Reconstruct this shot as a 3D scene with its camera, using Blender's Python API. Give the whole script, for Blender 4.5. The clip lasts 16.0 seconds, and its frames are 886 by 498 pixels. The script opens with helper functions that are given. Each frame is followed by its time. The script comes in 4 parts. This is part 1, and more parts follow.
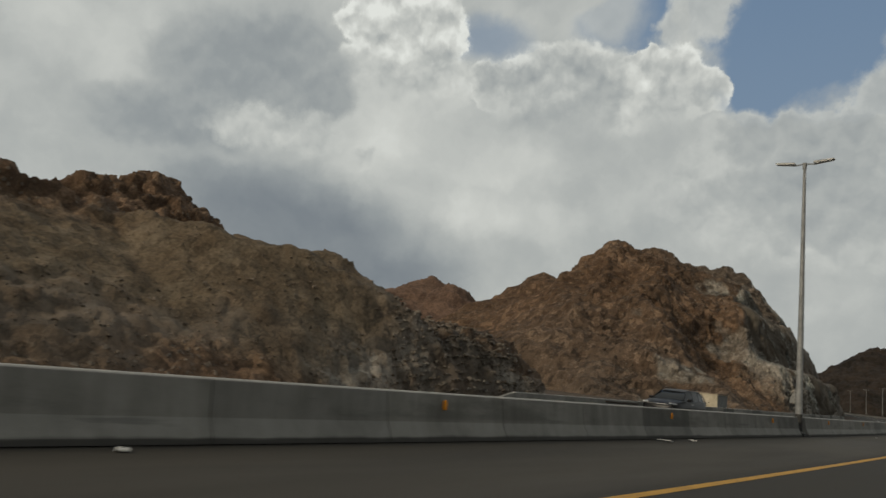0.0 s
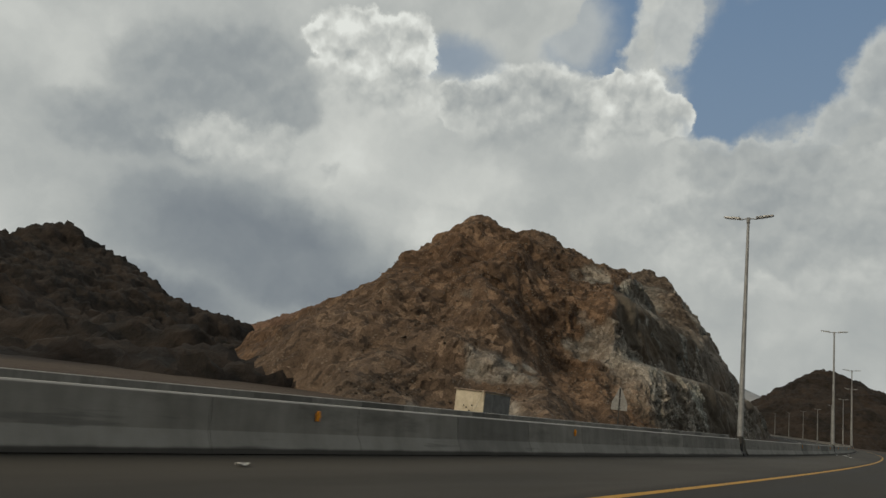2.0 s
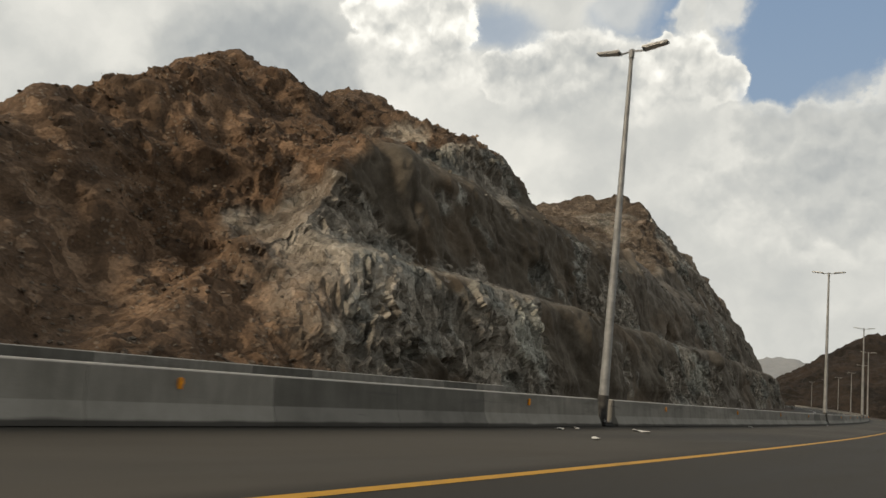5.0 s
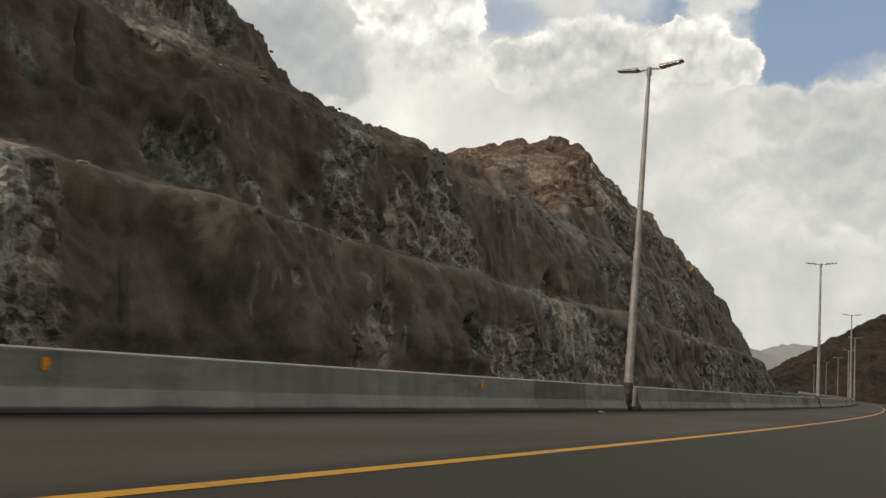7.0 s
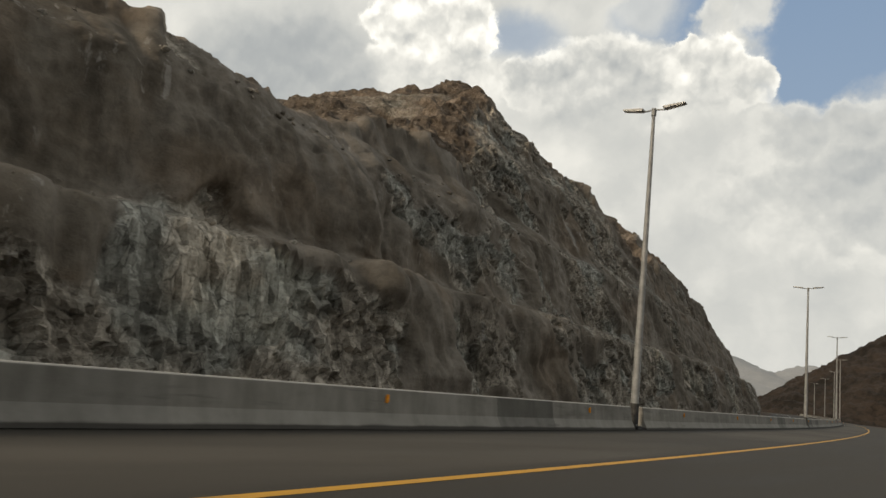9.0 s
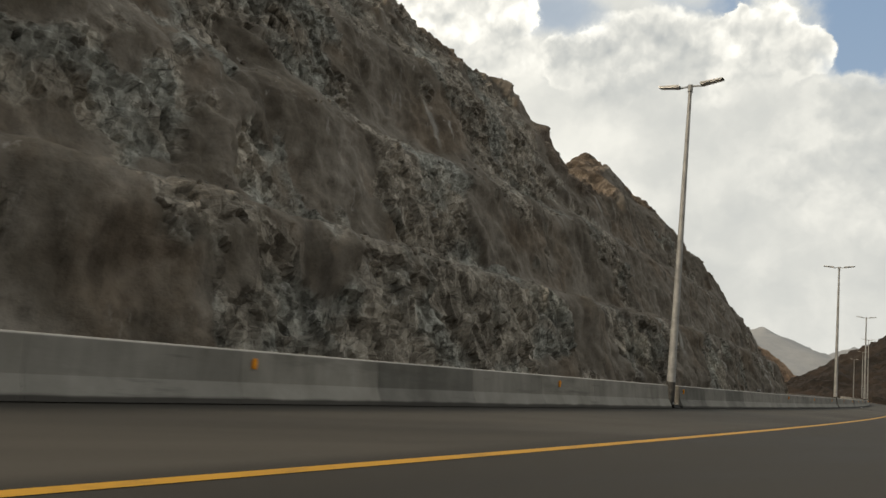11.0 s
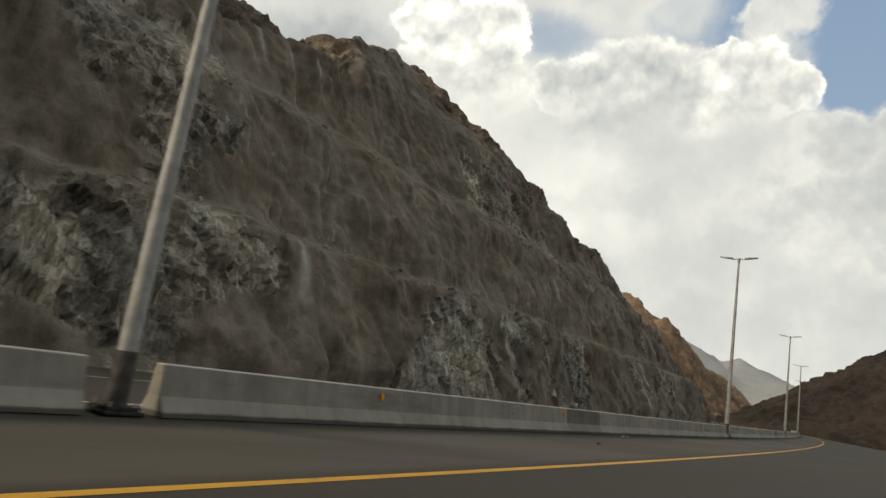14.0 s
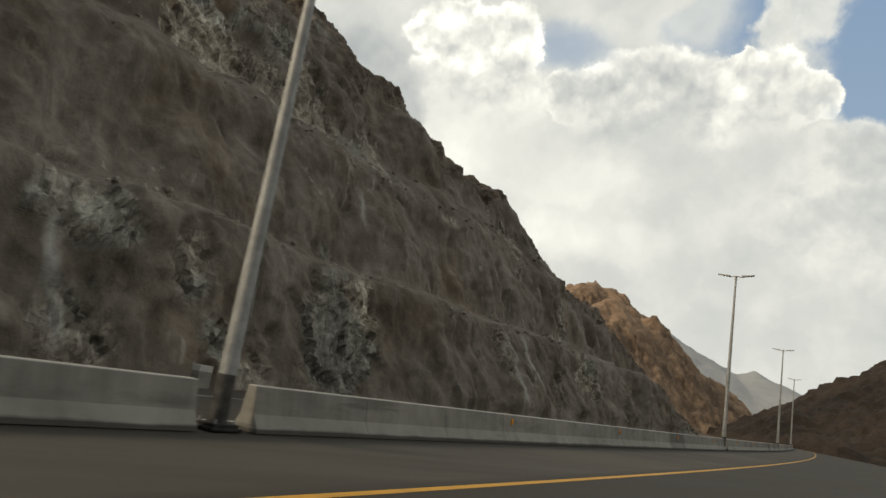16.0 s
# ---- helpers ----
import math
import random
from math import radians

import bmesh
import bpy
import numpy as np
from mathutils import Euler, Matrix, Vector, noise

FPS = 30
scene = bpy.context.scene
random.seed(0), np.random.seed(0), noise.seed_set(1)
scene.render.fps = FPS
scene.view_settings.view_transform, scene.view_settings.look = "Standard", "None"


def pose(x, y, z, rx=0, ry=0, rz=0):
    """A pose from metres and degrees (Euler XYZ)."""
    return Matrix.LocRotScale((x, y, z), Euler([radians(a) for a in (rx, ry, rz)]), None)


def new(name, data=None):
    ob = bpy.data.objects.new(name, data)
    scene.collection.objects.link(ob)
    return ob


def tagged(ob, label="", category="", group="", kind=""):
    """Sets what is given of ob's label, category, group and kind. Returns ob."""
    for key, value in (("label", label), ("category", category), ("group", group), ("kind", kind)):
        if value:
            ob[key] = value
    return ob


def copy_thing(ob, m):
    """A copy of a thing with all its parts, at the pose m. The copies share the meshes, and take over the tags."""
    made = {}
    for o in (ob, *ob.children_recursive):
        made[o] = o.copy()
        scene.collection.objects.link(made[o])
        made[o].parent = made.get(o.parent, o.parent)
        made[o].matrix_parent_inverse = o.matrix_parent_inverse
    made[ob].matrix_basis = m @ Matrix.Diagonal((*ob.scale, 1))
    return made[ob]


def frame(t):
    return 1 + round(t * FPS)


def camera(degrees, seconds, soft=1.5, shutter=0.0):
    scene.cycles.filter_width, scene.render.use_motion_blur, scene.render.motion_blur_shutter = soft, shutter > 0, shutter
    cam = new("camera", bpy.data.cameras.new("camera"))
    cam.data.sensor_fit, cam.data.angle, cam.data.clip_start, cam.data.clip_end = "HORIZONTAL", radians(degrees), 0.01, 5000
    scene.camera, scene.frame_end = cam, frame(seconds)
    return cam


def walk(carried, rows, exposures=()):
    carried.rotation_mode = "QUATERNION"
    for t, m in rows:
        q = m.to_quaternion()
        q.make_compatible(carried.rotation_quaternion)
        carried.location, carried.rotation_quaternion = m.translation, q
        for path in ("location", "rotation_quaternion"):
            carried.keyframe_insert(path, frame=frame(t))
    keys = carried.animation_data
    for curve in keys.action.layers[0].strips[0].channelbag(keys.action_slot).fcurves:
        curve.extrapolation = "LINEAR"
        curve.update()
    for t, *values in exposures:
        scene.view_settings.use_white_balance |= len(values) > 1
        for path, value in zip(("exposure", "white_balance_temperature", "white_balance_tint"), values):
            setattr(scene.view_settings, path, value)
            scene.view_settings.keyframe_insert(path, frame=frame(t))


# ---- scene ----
cam = camera(64.7, 16.0, soft=1.5, shutter=0.1)
# seconds, place in metres, yaw, pitch, roll in degrees
ROWS = [
    (0, -0.1, 2.58, 1.69, -49.54, 10.25, -6.58),
    (0.5, 10.48, 2.76, 1.8, -55.02, 13.18, -8.18),
    (1, 20.76, 2.48, 1.93, -52.55, 12.03, -7.17),
    (1.5, 30.8, 2.44, 2.06, -53.29, 12.6, -7.41),
    (2, 41.33, 2.32, 2.23, -52.42, 12.22, -7.4),
    (2.5, 51.79, 2.44, 2.33, -51.67, 11.92, -7.51),
    (3, 62.46, 2.8, 2.47, -51.63, 12.06, -7.49),
    (5.5, 114.99, 5.4, 3.21, -47.53, 9.66, -7.11),
    (6, 125.4, 6.33, 3.27, -47.37, 10.35, -7.08),
    (6.5, 135.69, 7.07, 3.43, -45.99, 9.38, -6.75),
    (7, 146.59, 8.13, 3.57, -46.65, 9.11, -6.28),
    (7.5, 157.46, 9.23, 3.74, -46.78, 11.04, -7.32),
    (8, 168.17, 10.43, 3.84, -46.94, 11.03, -7.56),
    (8.5, 178.52, 11.59, 4.02, -46.17, 10.83, -7.41),
    (9, 189.62, 13.27, 4.13, -45.45, 10.62, -6.75),
    (9.5, 200.61, 14.99, 4.25, -44.66, 10.51, -7.42),
    (12, 254.92, 24.63, 4.9, -40.39, 8.26, -6.0),
    (12.5, 265.32, 26.46, 5.12, -41.28, 8.34, -6.69),
    (13, 276.3, 28.8, 5.2, -42.34, 9.47, -6.35),
    (13.5, 286.69, 31.23, 5.31, -44.44, 12.06, -8.81),
    (14, 297.59, 33.83, 5.5, -42.79, 10.94, -8.79),
    (14.5, 309.12, 36.7, 5.65, -40.89, 10.66, -8.57),
    (15, 319.77, 39.71, 5.69, -39.58, 10.33, -7.33),
    (15.5, 330.5, 42.68, 5.91, -41.2, 12.09, -8.8),
    (16, 340.08, 45.2, 6.08, -41.54, 11.8, -9.21),
]
# seconds, stops, kelvin, tint
EXPOSE = [(0.0, -0.68, 6450, 4), (3.2, -0.64, 6450, 4), (5.3, -0.13, 6800, 7), (9.7, -0.10, 6800, 7), (11.8, 0.03, 6800, 6), (16.0, -0.02, 6800, 5)]
walk(cam, [(t, pose(x, y, z, 90 + p, r, a)) for t, x, y, z, a, p, r in ROWS], EXPOSE)

# ---- sun, sky and world ----
TO_SUN = Vector((-0.89, 0.19, 0.40)).normalized()
sun_data = bpy.data.lights.new("sun", "SUN")
sun_data.energy, sun_data.angle, sun_data.color = 2.7, radians(12), (1.0, 0.84, 0.66)
sun = new("sun", sun_data)
sun.rotation_euler = TO_SUN.to_track_quat("Z", "Y").to_euler()


class Nodes:
    """A small way to write node trees."""

    def __init__(self, tree):
        self.tree = tree
        tree.nodes.clear()

    def add(self, kind, ins=None, **props):
        n = self.tree.nodes.new(kind)
        for k, v in props.items():
            set_prop(n, k, v)
        for k, v in (ins or {}).items():
            if isinstance(v, bpy.types.NodeSocket):
                self.tree.links.new(v, n.inputs[k])
            else:
                n.inputs[k].default_value = v
        return n

    def math(self, op, a, b=0.0, clamp=False):
        n = self.tree.nodes.new("ShaderNodeMath")
        n.operation, n.use_clamp = op, clamp
        n.inputs[2].default_value = 0.25
        for i, v in enumerate((a, b)):
            if isinstance(v, bpy.types.NodeSocket):
                self.tree.links.new(v, n.inputs[i])
            else:
                n.inputs[i].default_value = v
        return n.outputs[0]

    def vmath(self, op, a, b=(0, 0, 0), scale=1.0):
        n = self.tree.nodes.new("ShaderNodeVectorMath")
        n.operation = op
        for i, v in enumerate((a, b)):
            if isinstance(v, bpy.types.NodeSocket):
                self.tree.links.new(v, n.inputs[i])
            else:
                n.inputs[i].default_value = v
        if op == "SCALE":
            n.inputs["Scale"].default_value = scale
        return n.outputs["Value"] if op in ("LENGTH", "DOT_PRODUCT") else n.outputs[0]

    def noise(self, vec, scale, detail=5.0, rough=0.55, colour=False, dist=0.0):
        n = self.tree.nodes.new("ShaderNodeTexNoise")
        if vec is not None:
            self.tree.links.new(vec, n.inputs["Vector"])
        n.inputs["Scale"].default_value, n.inputs["Detail"].default_value = scale, detail
        n.inputs["Roughness"].default_value, n.inputs["Distortion"].default_value = rough, dist
        return n.outputs["Color"] if colour else n.outputs["Fac"]

    def step(self, v, lo, hi, a=0.0, b=1.0, smooth=True):
        n = self.tree.nodes.new("ShaderNodeMapRange")
        n.interpolation_type = "SMOOTHSTEP" if smooth else "LINEAR"
        self.tree.links.new(v, n.inputs["Value"])
        for k, x in (("From Min", lo), ("From Max", hi), ("To Min", a), ("To Max", b)):
            n.inputs[k].default_value = x
        return n.outputs[0]

    def mix(self, fac, a, b, blend="MIX"):
        n = self.tree.nodes.new("ShaderNodeMix")
        n.data_type, n.blend_type = "RGBA", blend
        for i, v in ((0, fac), (6, a), (7, b)):
            if isinstance(v, bpy.types.NodeSocket):
                self.tree.links.new(v, n.inputs[i])
            elif i == 0:
                n.inputs[i].default_value = v
            else:
                n.inputs[i].default_value = (*v, 1.0) if len(v) == 3 else v
        return n.outputs[2]

    def ramp(self, fac, stops):
        n = self.tree.nodes.new("ShaderNodeValToRGB")
        e = n.color_ramp.elements
        while len(e) < len(stops):
            e.new(0.5)
        for el, (p, c) in zip(e, stops):
            el.position, el.color = p, (*c, 1.0)
        self.tree.links.new(fac, n.inputs[0])
        return n.outputs[0]


def set_prop(n, key, value):
    if key == "sky_type":
        n.sky_type = value
    elif key == "attribute_name":
        n.attribute_name = value
    elif key == "feature":
        n.feature = value
    elif key == "distance":
        n.distance = value
    elif key == "sun_disc":
        n.sun_disc = value


CLOUD_RAMP = [(0.0, (0.27, 0.295, 0.335)), (0.35, (0.42, 0.44, 0.46)), (0.6, (0.60, 0.605, 0.60)),
              (0.8, (0.80, 0.79, 0.765)), (1.0, (1.05, 1.035, 1.0))]

world = bpy.data.worlds.new("world")
scene.world = world
world.use_nodes = True
W = Nodes(world.node_tree)
sky = W.add("ShaderNodeTexSky", sky_type="NISHITA", sun_disc=False)
sky.sun_elevation = math.asin(TO_SUN.z)
sky.sun_rotation = math.atan2(TO_SUN.x, TO_SUN.y)
coord = W.add("ShaderNodeTexCoord").outputs["Generated"]
puffs = W.noise(coord, 2.6, 7.0, 0.55)
grey = W.ramp(W.step(puffs, 0.3, 0.75), CLOUD_RAMP)
blue = W.vmath("SCALE", sky.outputs[0], scale=0.10)
back = W.add("ShaderNodeBackground", {"Color": W.mix(W.step(puffs, 0.36, 0.44), blue, grey), "Strength": 0.70})
W.tree.links.new(back.outputs[0], W.add("ShaderNodeOutputWorld").inputs[0])

# ---- the line of the road: metres along it, to its left, and up ----
S_TAB = np.arange(-400.0, 1800.0, 1.0)
_u = np.clip(S_TAB, 0, 470) / 94.0
HEAD = 0.04904 * _u + 0.01334 * _u ** 2 - 0.00171 * _u ** 3 + 0.00058 * (np.clip(S_TAB, 470, 850) - 470)
_mid = (HEAD[1:] + HEAD[:-1]) / 2
X_TAB = np.concatenate([[0], np.cumsum(np.cos(_mid))])
Y_TAB = np.concatenate([[0], np.cumsum(np.sin(_mid))])
X_TAB, Y_TAB = X_TAB - X_TAB[400], Y_TAB - Y_TAB[400]
MEDIAN, FALL = 10.8, 0.0426


def rise(s):
    s = np.clip(s, -150, 900)
    return 0.01278 * s - 0.3328e-2 * (s / 94.0) ** 2


def level(s, lat):
    """Height of the two carriageways: both fall away from the median; flat beyond them."""
    lat = np.asarray(lat, float)
    near = FALL * np.clip(lat, -7, MEDIAN)
    far = -0.025 * np.clip(lat - MEDIAN, 0, 14)
    return rise(s) + near + far


def xy(s, lat):
    a = np.interp(s, S_TAB, HEAD)
    return np.interp(s, S_TAB, X_TAB) - lat * np.sin(a), np.interp(s, S_TAB, Y_TAB) + lat * np.cos(a)


def spot(s, lat, up=0.0, turn=0.0):
    """A pose on the road's level at that place, x along the road."""
    x, y = xy(s, lat)
    return pose(float(x), float(y), float(level(s, lat)) + up, 0, 0, math.degrees(np.interp(s, S_TAB, HEAD)) + turn)


def along(x, y):
    """The way back: metres along and to the left for places in the world."""
    s = np.array(x, float)
    for _ in range(6):
        a = np.interp(s, S_TAB, HEAD)
        s = s + (x - np.interp(s, S_TAB, X_TAB)) * np.cos(a) + (y - np.interp(s, S_TAB, Y_TAB)) * np.sin(a)
        s = np.clip(s, -390, 1790)
    a = np.interp(s, S_TAB, HEAD)
    return s, -(x - np.interp(s, S_TAB, X_TAB)) * np.sin(a) + (y - np.interp(s, S_TAB, Y_TAB)) * np.cos(a)


# ---- noise for the relief of the ground ----
def lattice(i, j, k, seed):
    h = (i * 374761393 + j * 668265263 + k * 2147483647 + seed * 1274126177) & 0xFFFFFFFF
    h = ((h ^ (h >> 13)) * 1274126177) & 0xFFFFFFFF
    h = ((h ^ (h >> 16)) * 2246822519) & 0xFFFFFFFF
    return ((h ^ (h >> 15)) & 0xFFFFFF) / float(0xFFFFFF)


def lumps(p, scale, seed=0):
    """Smooth noise, -1 to 1, of points (n, 3); scale is the size of a lump in metres."""
    q = p / np.asarray(scale, float)
    f = np.floor(q)
    t = q - f
    t = t * t * t * (t * (t * 6 - 15) + 10)
    i, j, k = (f[:, a].astype(np.int64) for a in range(3))
    out = 0
    for dx in (0, 1):
        for dy in (0, 1):
            for dz in (0, 1):
                w = (t[:, 0] if dx else 1 - t[:, 0]) * (t[:, 1] if dy else 1 - t[:, 1]) * (t[:, 2] if dz else 1 - t[:, 2])
                out = out + w * lattice(i + dx, j + dy, k + dz, seed)
    return out * 2 - 1


def fbm(p, scale, octaves=4, seed=0, gain=0.5):
    out, amp, size = 0, 1.0, np.asarray(scale, float)
    for o in range(octaves):
        out = out + amp * lumps(p, size, seed + o * 17)
        amp, size = amp * gain, size / 2.03
    return out


def blocks(p, scale, seed=0, tilt=1.3):
    """Broken rock: every cell is a tilted flat facet; also gives how near a crack is."""
    q = p / np.asarray(scale, float)
    f = np.floor(q).astype(np.int64)
    d1 = np.full(len(q), 9.0)
    d2 = np.full(len(q), 9.0)
    val = np.zeros(len(q))
    for dx in (-1, 0, 1):
        for dy in (-1, 0, 1):
            for dz in (-1, 0, 1):
                c = f + (dx, dy, dz)
                r = [lattice(c[:, 0], c[:, 1], c[:, 2], seed + n) for n in range(6)]
                v = np.stack([c[:, 0] + r[0], c[:, 1] + r[1], c[:, 2] + r[2]], 1) - q
                d = (np.abs(v) ** 6).sum(1) ** (1 / 3)
                h = r[3] - 0.5 + tilt * ((r[4] - 0.5) * v[:, 0] + (r[5] - 0.5) * v[:, 2])
                near = d < d1
                d2 = np.where(near, d1, np.minimum(d2, d))
                val = np.where(near, h, val)
                d1 = np.where(near, d, d1)
    return val * 2, np.sqrt(d2) - np.sqrt(d1)


# ---- materials ----
def material(name, build, rough=0.8):
    m = bpy.data.materials.new(name)
    m.use_nodes = True
    n = Nodes(m.node_tree)
    bsdf = n.add("ShaderNodeBsdfPrincipled", {"Roughness": rough})
    bsdf.inputs["Specular IOR Level"].default_value = 0.25
    build(n, bsdf)
    n.tree.links.new(bsdf.outputs[0], n.add("ShaderNodeOutputMaterial").inputs[0])
    return m


def place(n):
    return n.add("ShaderNodeNewGeometry").outputs["Position"]


def bump(n, bsdf, height, strength=0.5, distance=0.1):
    b = n.add("ShaderNodeBump", {"Height": height, "Strength": strength, "Distance": distance})
    n.tree.links.new(b.outputs[0], bsdf.inputs["Normal"])


def put(n, bsdf, colour=None, rough=None):
    if colour is not None:
        n.tree.links.new(colour, bsdf.inputs["Base Color"])
    if rough is not None:
        n.tree.links.new(rough, bsdf.inputs["Roughness"])


def stretched(n, vec, k):
    return n.vmath("MULTIPLY", vec, k)


def facets(n, vec, scale, metric="CHEBYCHEV"):
    """Broken stone: each cell a flat facet that leans its own way. Gives the lean's height and the cell's own tone."""
    v = n.add("ShaderNodeTexVoronoi", {"Vector": vec, "Scale": scale}, distance=metric)
    away = n.vmath("SUBTRACT", vec, v.outputs["Position"])
    lean = n.vmath("SUBTRACT", v.outputs["Color"], (0.5, 0.5, 0.5))
    tone = n.add("ShaderNodeSeparateXYZ", {"Vector": v.outputs["Color"]}).outputs["X"]
    return n.vmath("DOT_PRODUCT", away, lean), tone


def rock_look(n, bsdf):
    at = place(n)
    bare = n.add("ShaderNodeAttribute", attribute_name="bare").outputs["Fac"]
    soil = n.add("ShaderNodeAttribute", attribute_name="soil").outputs["Fac"]
    red = n.add("ShaderNodeAttribute", attribute_name="red").outputs["Fac"]
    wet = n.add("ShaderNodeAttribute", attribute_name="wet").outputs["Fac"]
    drip = n.add("ShaderNodeAttribute", attribute_name="drip").outputs["Fac"]
    pale = n.add("ShaderNodeAttribute", attribute_name="pale").outputs["Fac"]
    soft = n.add("ShaderNodeAttribute", attribute_name="soft").outputs["Fac"]
    big, mid, fine = n.noise(at, 0.07, 4), n.noise(at, 0.5, 6, 0.65), n.noise(at, 4.0, 6, 0.7)
    # sprayed grey-brown concrete skin: soft blotches and runs of water
    runs = n.noise(stretched(n, n.vmath("ADD", at, n.vmath("SCALE", n.noise(at, 0.25, 2, 0.5, True), scale=1.6)), (0.55, 0.55, 0.26)), 1.0, 3, 0.5)
    blotch = n.noise(at, 0.20, 5, 0.58)
    skin = n.ramp(n.math("ADD", n.math("MULTIPLY", runs, 0.36), n.math("ADD", n.math("MULTIPLY", big, 0.26), n.math("MULTIPLY", blotch, 0.38))),
                  [(0.36, (0.078, 0.065, 0.050)), (0.46, (0.130, 0.112, 0.090)), (0.54, (0.183, 0.162, 0.136)), (0.66, (0.262, 0.236, 0.203))])
    stain = n.noise(stretched(n, at, (0.45, 0.45, 0.16)), 1.0, 4, 0.55)
    skin = n.mix(n.step(stain, 0.52, 0.68, 0.0, 0.50), skin, (0.055, 0.047, 0.038))
    skin = n.mix(0.5, skin, n.ramp(n.noise(at, 1.3, 4, 0.6), [(0.3, (0.68, 0.68, 0.68)), (0.5, (1.0, 1.0, 1.0)), (0.7, (1.32, 1.31, 1.29))]), "MULTIPLY")
    rust = n.math("MULTIPLY", n.step(n.noise(at, 0.11, 4, 0.55), 0.50, 0.66), 0.38)
    skin = n.mix(rust, skin, n.mix(1.0, skin, (1.12, 0.92, 0.74), "MULTIPLY"))
    # skin darker on the first stretch, most so on the upper face
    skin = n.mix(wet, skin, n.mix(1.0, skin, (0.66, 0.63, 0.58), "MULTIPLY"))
    lime = n.math("MULTIPLY", n.step(n.noise(stretched(n, at, (1.3, 1.3, 0.07)), 1.0, 4, 0.6), 0.60, 0.70), n.step(n.noise(at, 0.075, 3), 0.50, 0.60))
    skin = n.mix(n.math("MULTIPLY", lime, 0.45), skin, (0.42, 0.40, 0.37))
    # bare broken rock: leaning facets, their shading in the greys, dark joints, pale veins
    warped = n.vmath("ADD", at, n.vmath("SCALE", n.noise(at, 0.6, 3, 0.55, True), scale=0.6))
    tall = stretched(n, n.vmath("ADD", warped, stretched(n, n.vmath("CROSS_PRODUCT", warped, (0.35, 0.0, 0.0)), (1.0, 1.0, 0.0))), (1.0, 1.0, 0.72))
    big_face, tone = facets(n, tall, 0.75)
    small_face, _ = facets(n, stretched(n, warped, (1.0, 1.0, 0.8)), 1.9, "EUCLIDEAN")
    crack = n.add("ShaderNodeTexVoronoi", {"Vector": tall, "Scale": 0.75}, feature="DISTANCE_TO_EDGE")
    split = n.vmath("ADD", stretched(n, at, (1.0, 1.0, 0.55)), n.vmath("SCALE", n.noise(at, 1.1, 3, 0.55, True), scale=0.45))
    joint = n.add("ShaderNodeTexVoronoi", {"Vector": split, "Scale": 1.9}, feature="DISTANCE_TO_EDGE").outputs["Distance"]
    chunk = n.add("ShaderNodeTexVoronoi", {"Vector": split, "Scale": 1.9}, distance="CHEBYCHEV")
    chunk_tone = n.add("ShaderNodeSeparateXYZ", {"Vector": chunk.outputs["Color"]}).outputs["Z"]
    ledge = n.step(n.noise(stretched(n, split, (0.5, 0.5, 3.4)), 1.0, 3, 0.55), 0.56, 0.66)
    wide = n.add("ShaderNodeTexVoronoi", {"Vector": tall, "Scale": 0.26}, feature="DISTANCE_TO_EDGE")
    vor = n.add("ShaderNodeTexVoronoi", {"Vector": n.vmath("ADD", at, n.vmath("SCALE", n.noise(at, 0.8, 4, 0.6, True), scale=1.6)), "Scale": 0.42}, feature="DISTANCE_TO_EDGE")
    vein = n.math("MULTIPLY", n.step(vor.outputs["Distance"], 0.035, 0.0), n.step(n.noise(at, 0.23, 3), 0.58, 0.70))
    # cell tones stand in for how each facet catches light
    stone = n.ramp(n.math("ADD", n.math("MULTIPLY", tone, 0.12), n.math("ADD", n.math("MULTIPLY", chunk_tone, 0.14), n.math("ADD", n.math("MULTIPLY", big, 0.30), n.math("ADD", n.math("MULTIPLY", blotch, 0.24), n.math("MULTIPLY", fine, 0.20))))),
                   [(0.37, (0.110, 0.104, 0.093)), (0.46, (0.195, 0.187, 0.170)), (0.54, (0.305, 0.295, 0.272)), (0.66, (0.53, 0.516, 0.483))])
    dark = n.math("MAXIMUM", n.step(crack.outputs["Distance"], 0.030, 0.0, 0.0, 0.6), n.step(wide.outputs["Distance"], 0.016, 0.0, 0.0, 0.8))
    dark = n.math("MULTIPLY", dark, n.step(mid, 0.40, 0.58, 1.0, 0.0))
    dark = n.math("MAXIMUM", dark, n.math("MULTIPLY", n.step(joint, 0.05, 0.0, 0.0, 0.6), n.step(n.noise(at, 0.7, 4, 0.65), 0.53, 0.64)))
    dark = n.math("MAXIMUM", dark, n.math("MULTIPLY", ledge, n.step(blotch, 0.44, 0.60, 0.0, 0.55)))
    stone = n.mix(dark, stone, (0.030, 0.028, 0.025))
    tint = n.mix(n.step(n.noise(at, 0.16, 3), 0.45, 0.62), (1.09, 1.0, 0.89), (0.97, 1.0, 0.96))
    stone = n.mix(0.85, stone, tint, "MULTIPLY")
    stone = n.mix(n.math("MULTIPLY", vein, 0.7), stone, (0.48, 0.47, 0.44))
    stone = n.mix(n.step(n.math("ADD", pale, n.math("MULTIPLY", n.math("SUBTRACT", blotch, 0.5), 0.8)), 0.35, 0.75, 0.0, 0.7), stone, n.mix(1.0, stone, (1.65, 1.64, 1.60), "MULTIPLY"))
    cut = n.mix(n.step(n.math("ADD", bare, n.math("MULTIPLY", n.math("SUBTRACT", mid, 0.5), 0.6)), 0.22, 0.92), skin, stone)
    cut = n.mix(n.math("MULTIPLY", drip, 0.7), cut, (0.46, 0.45, 0.42))
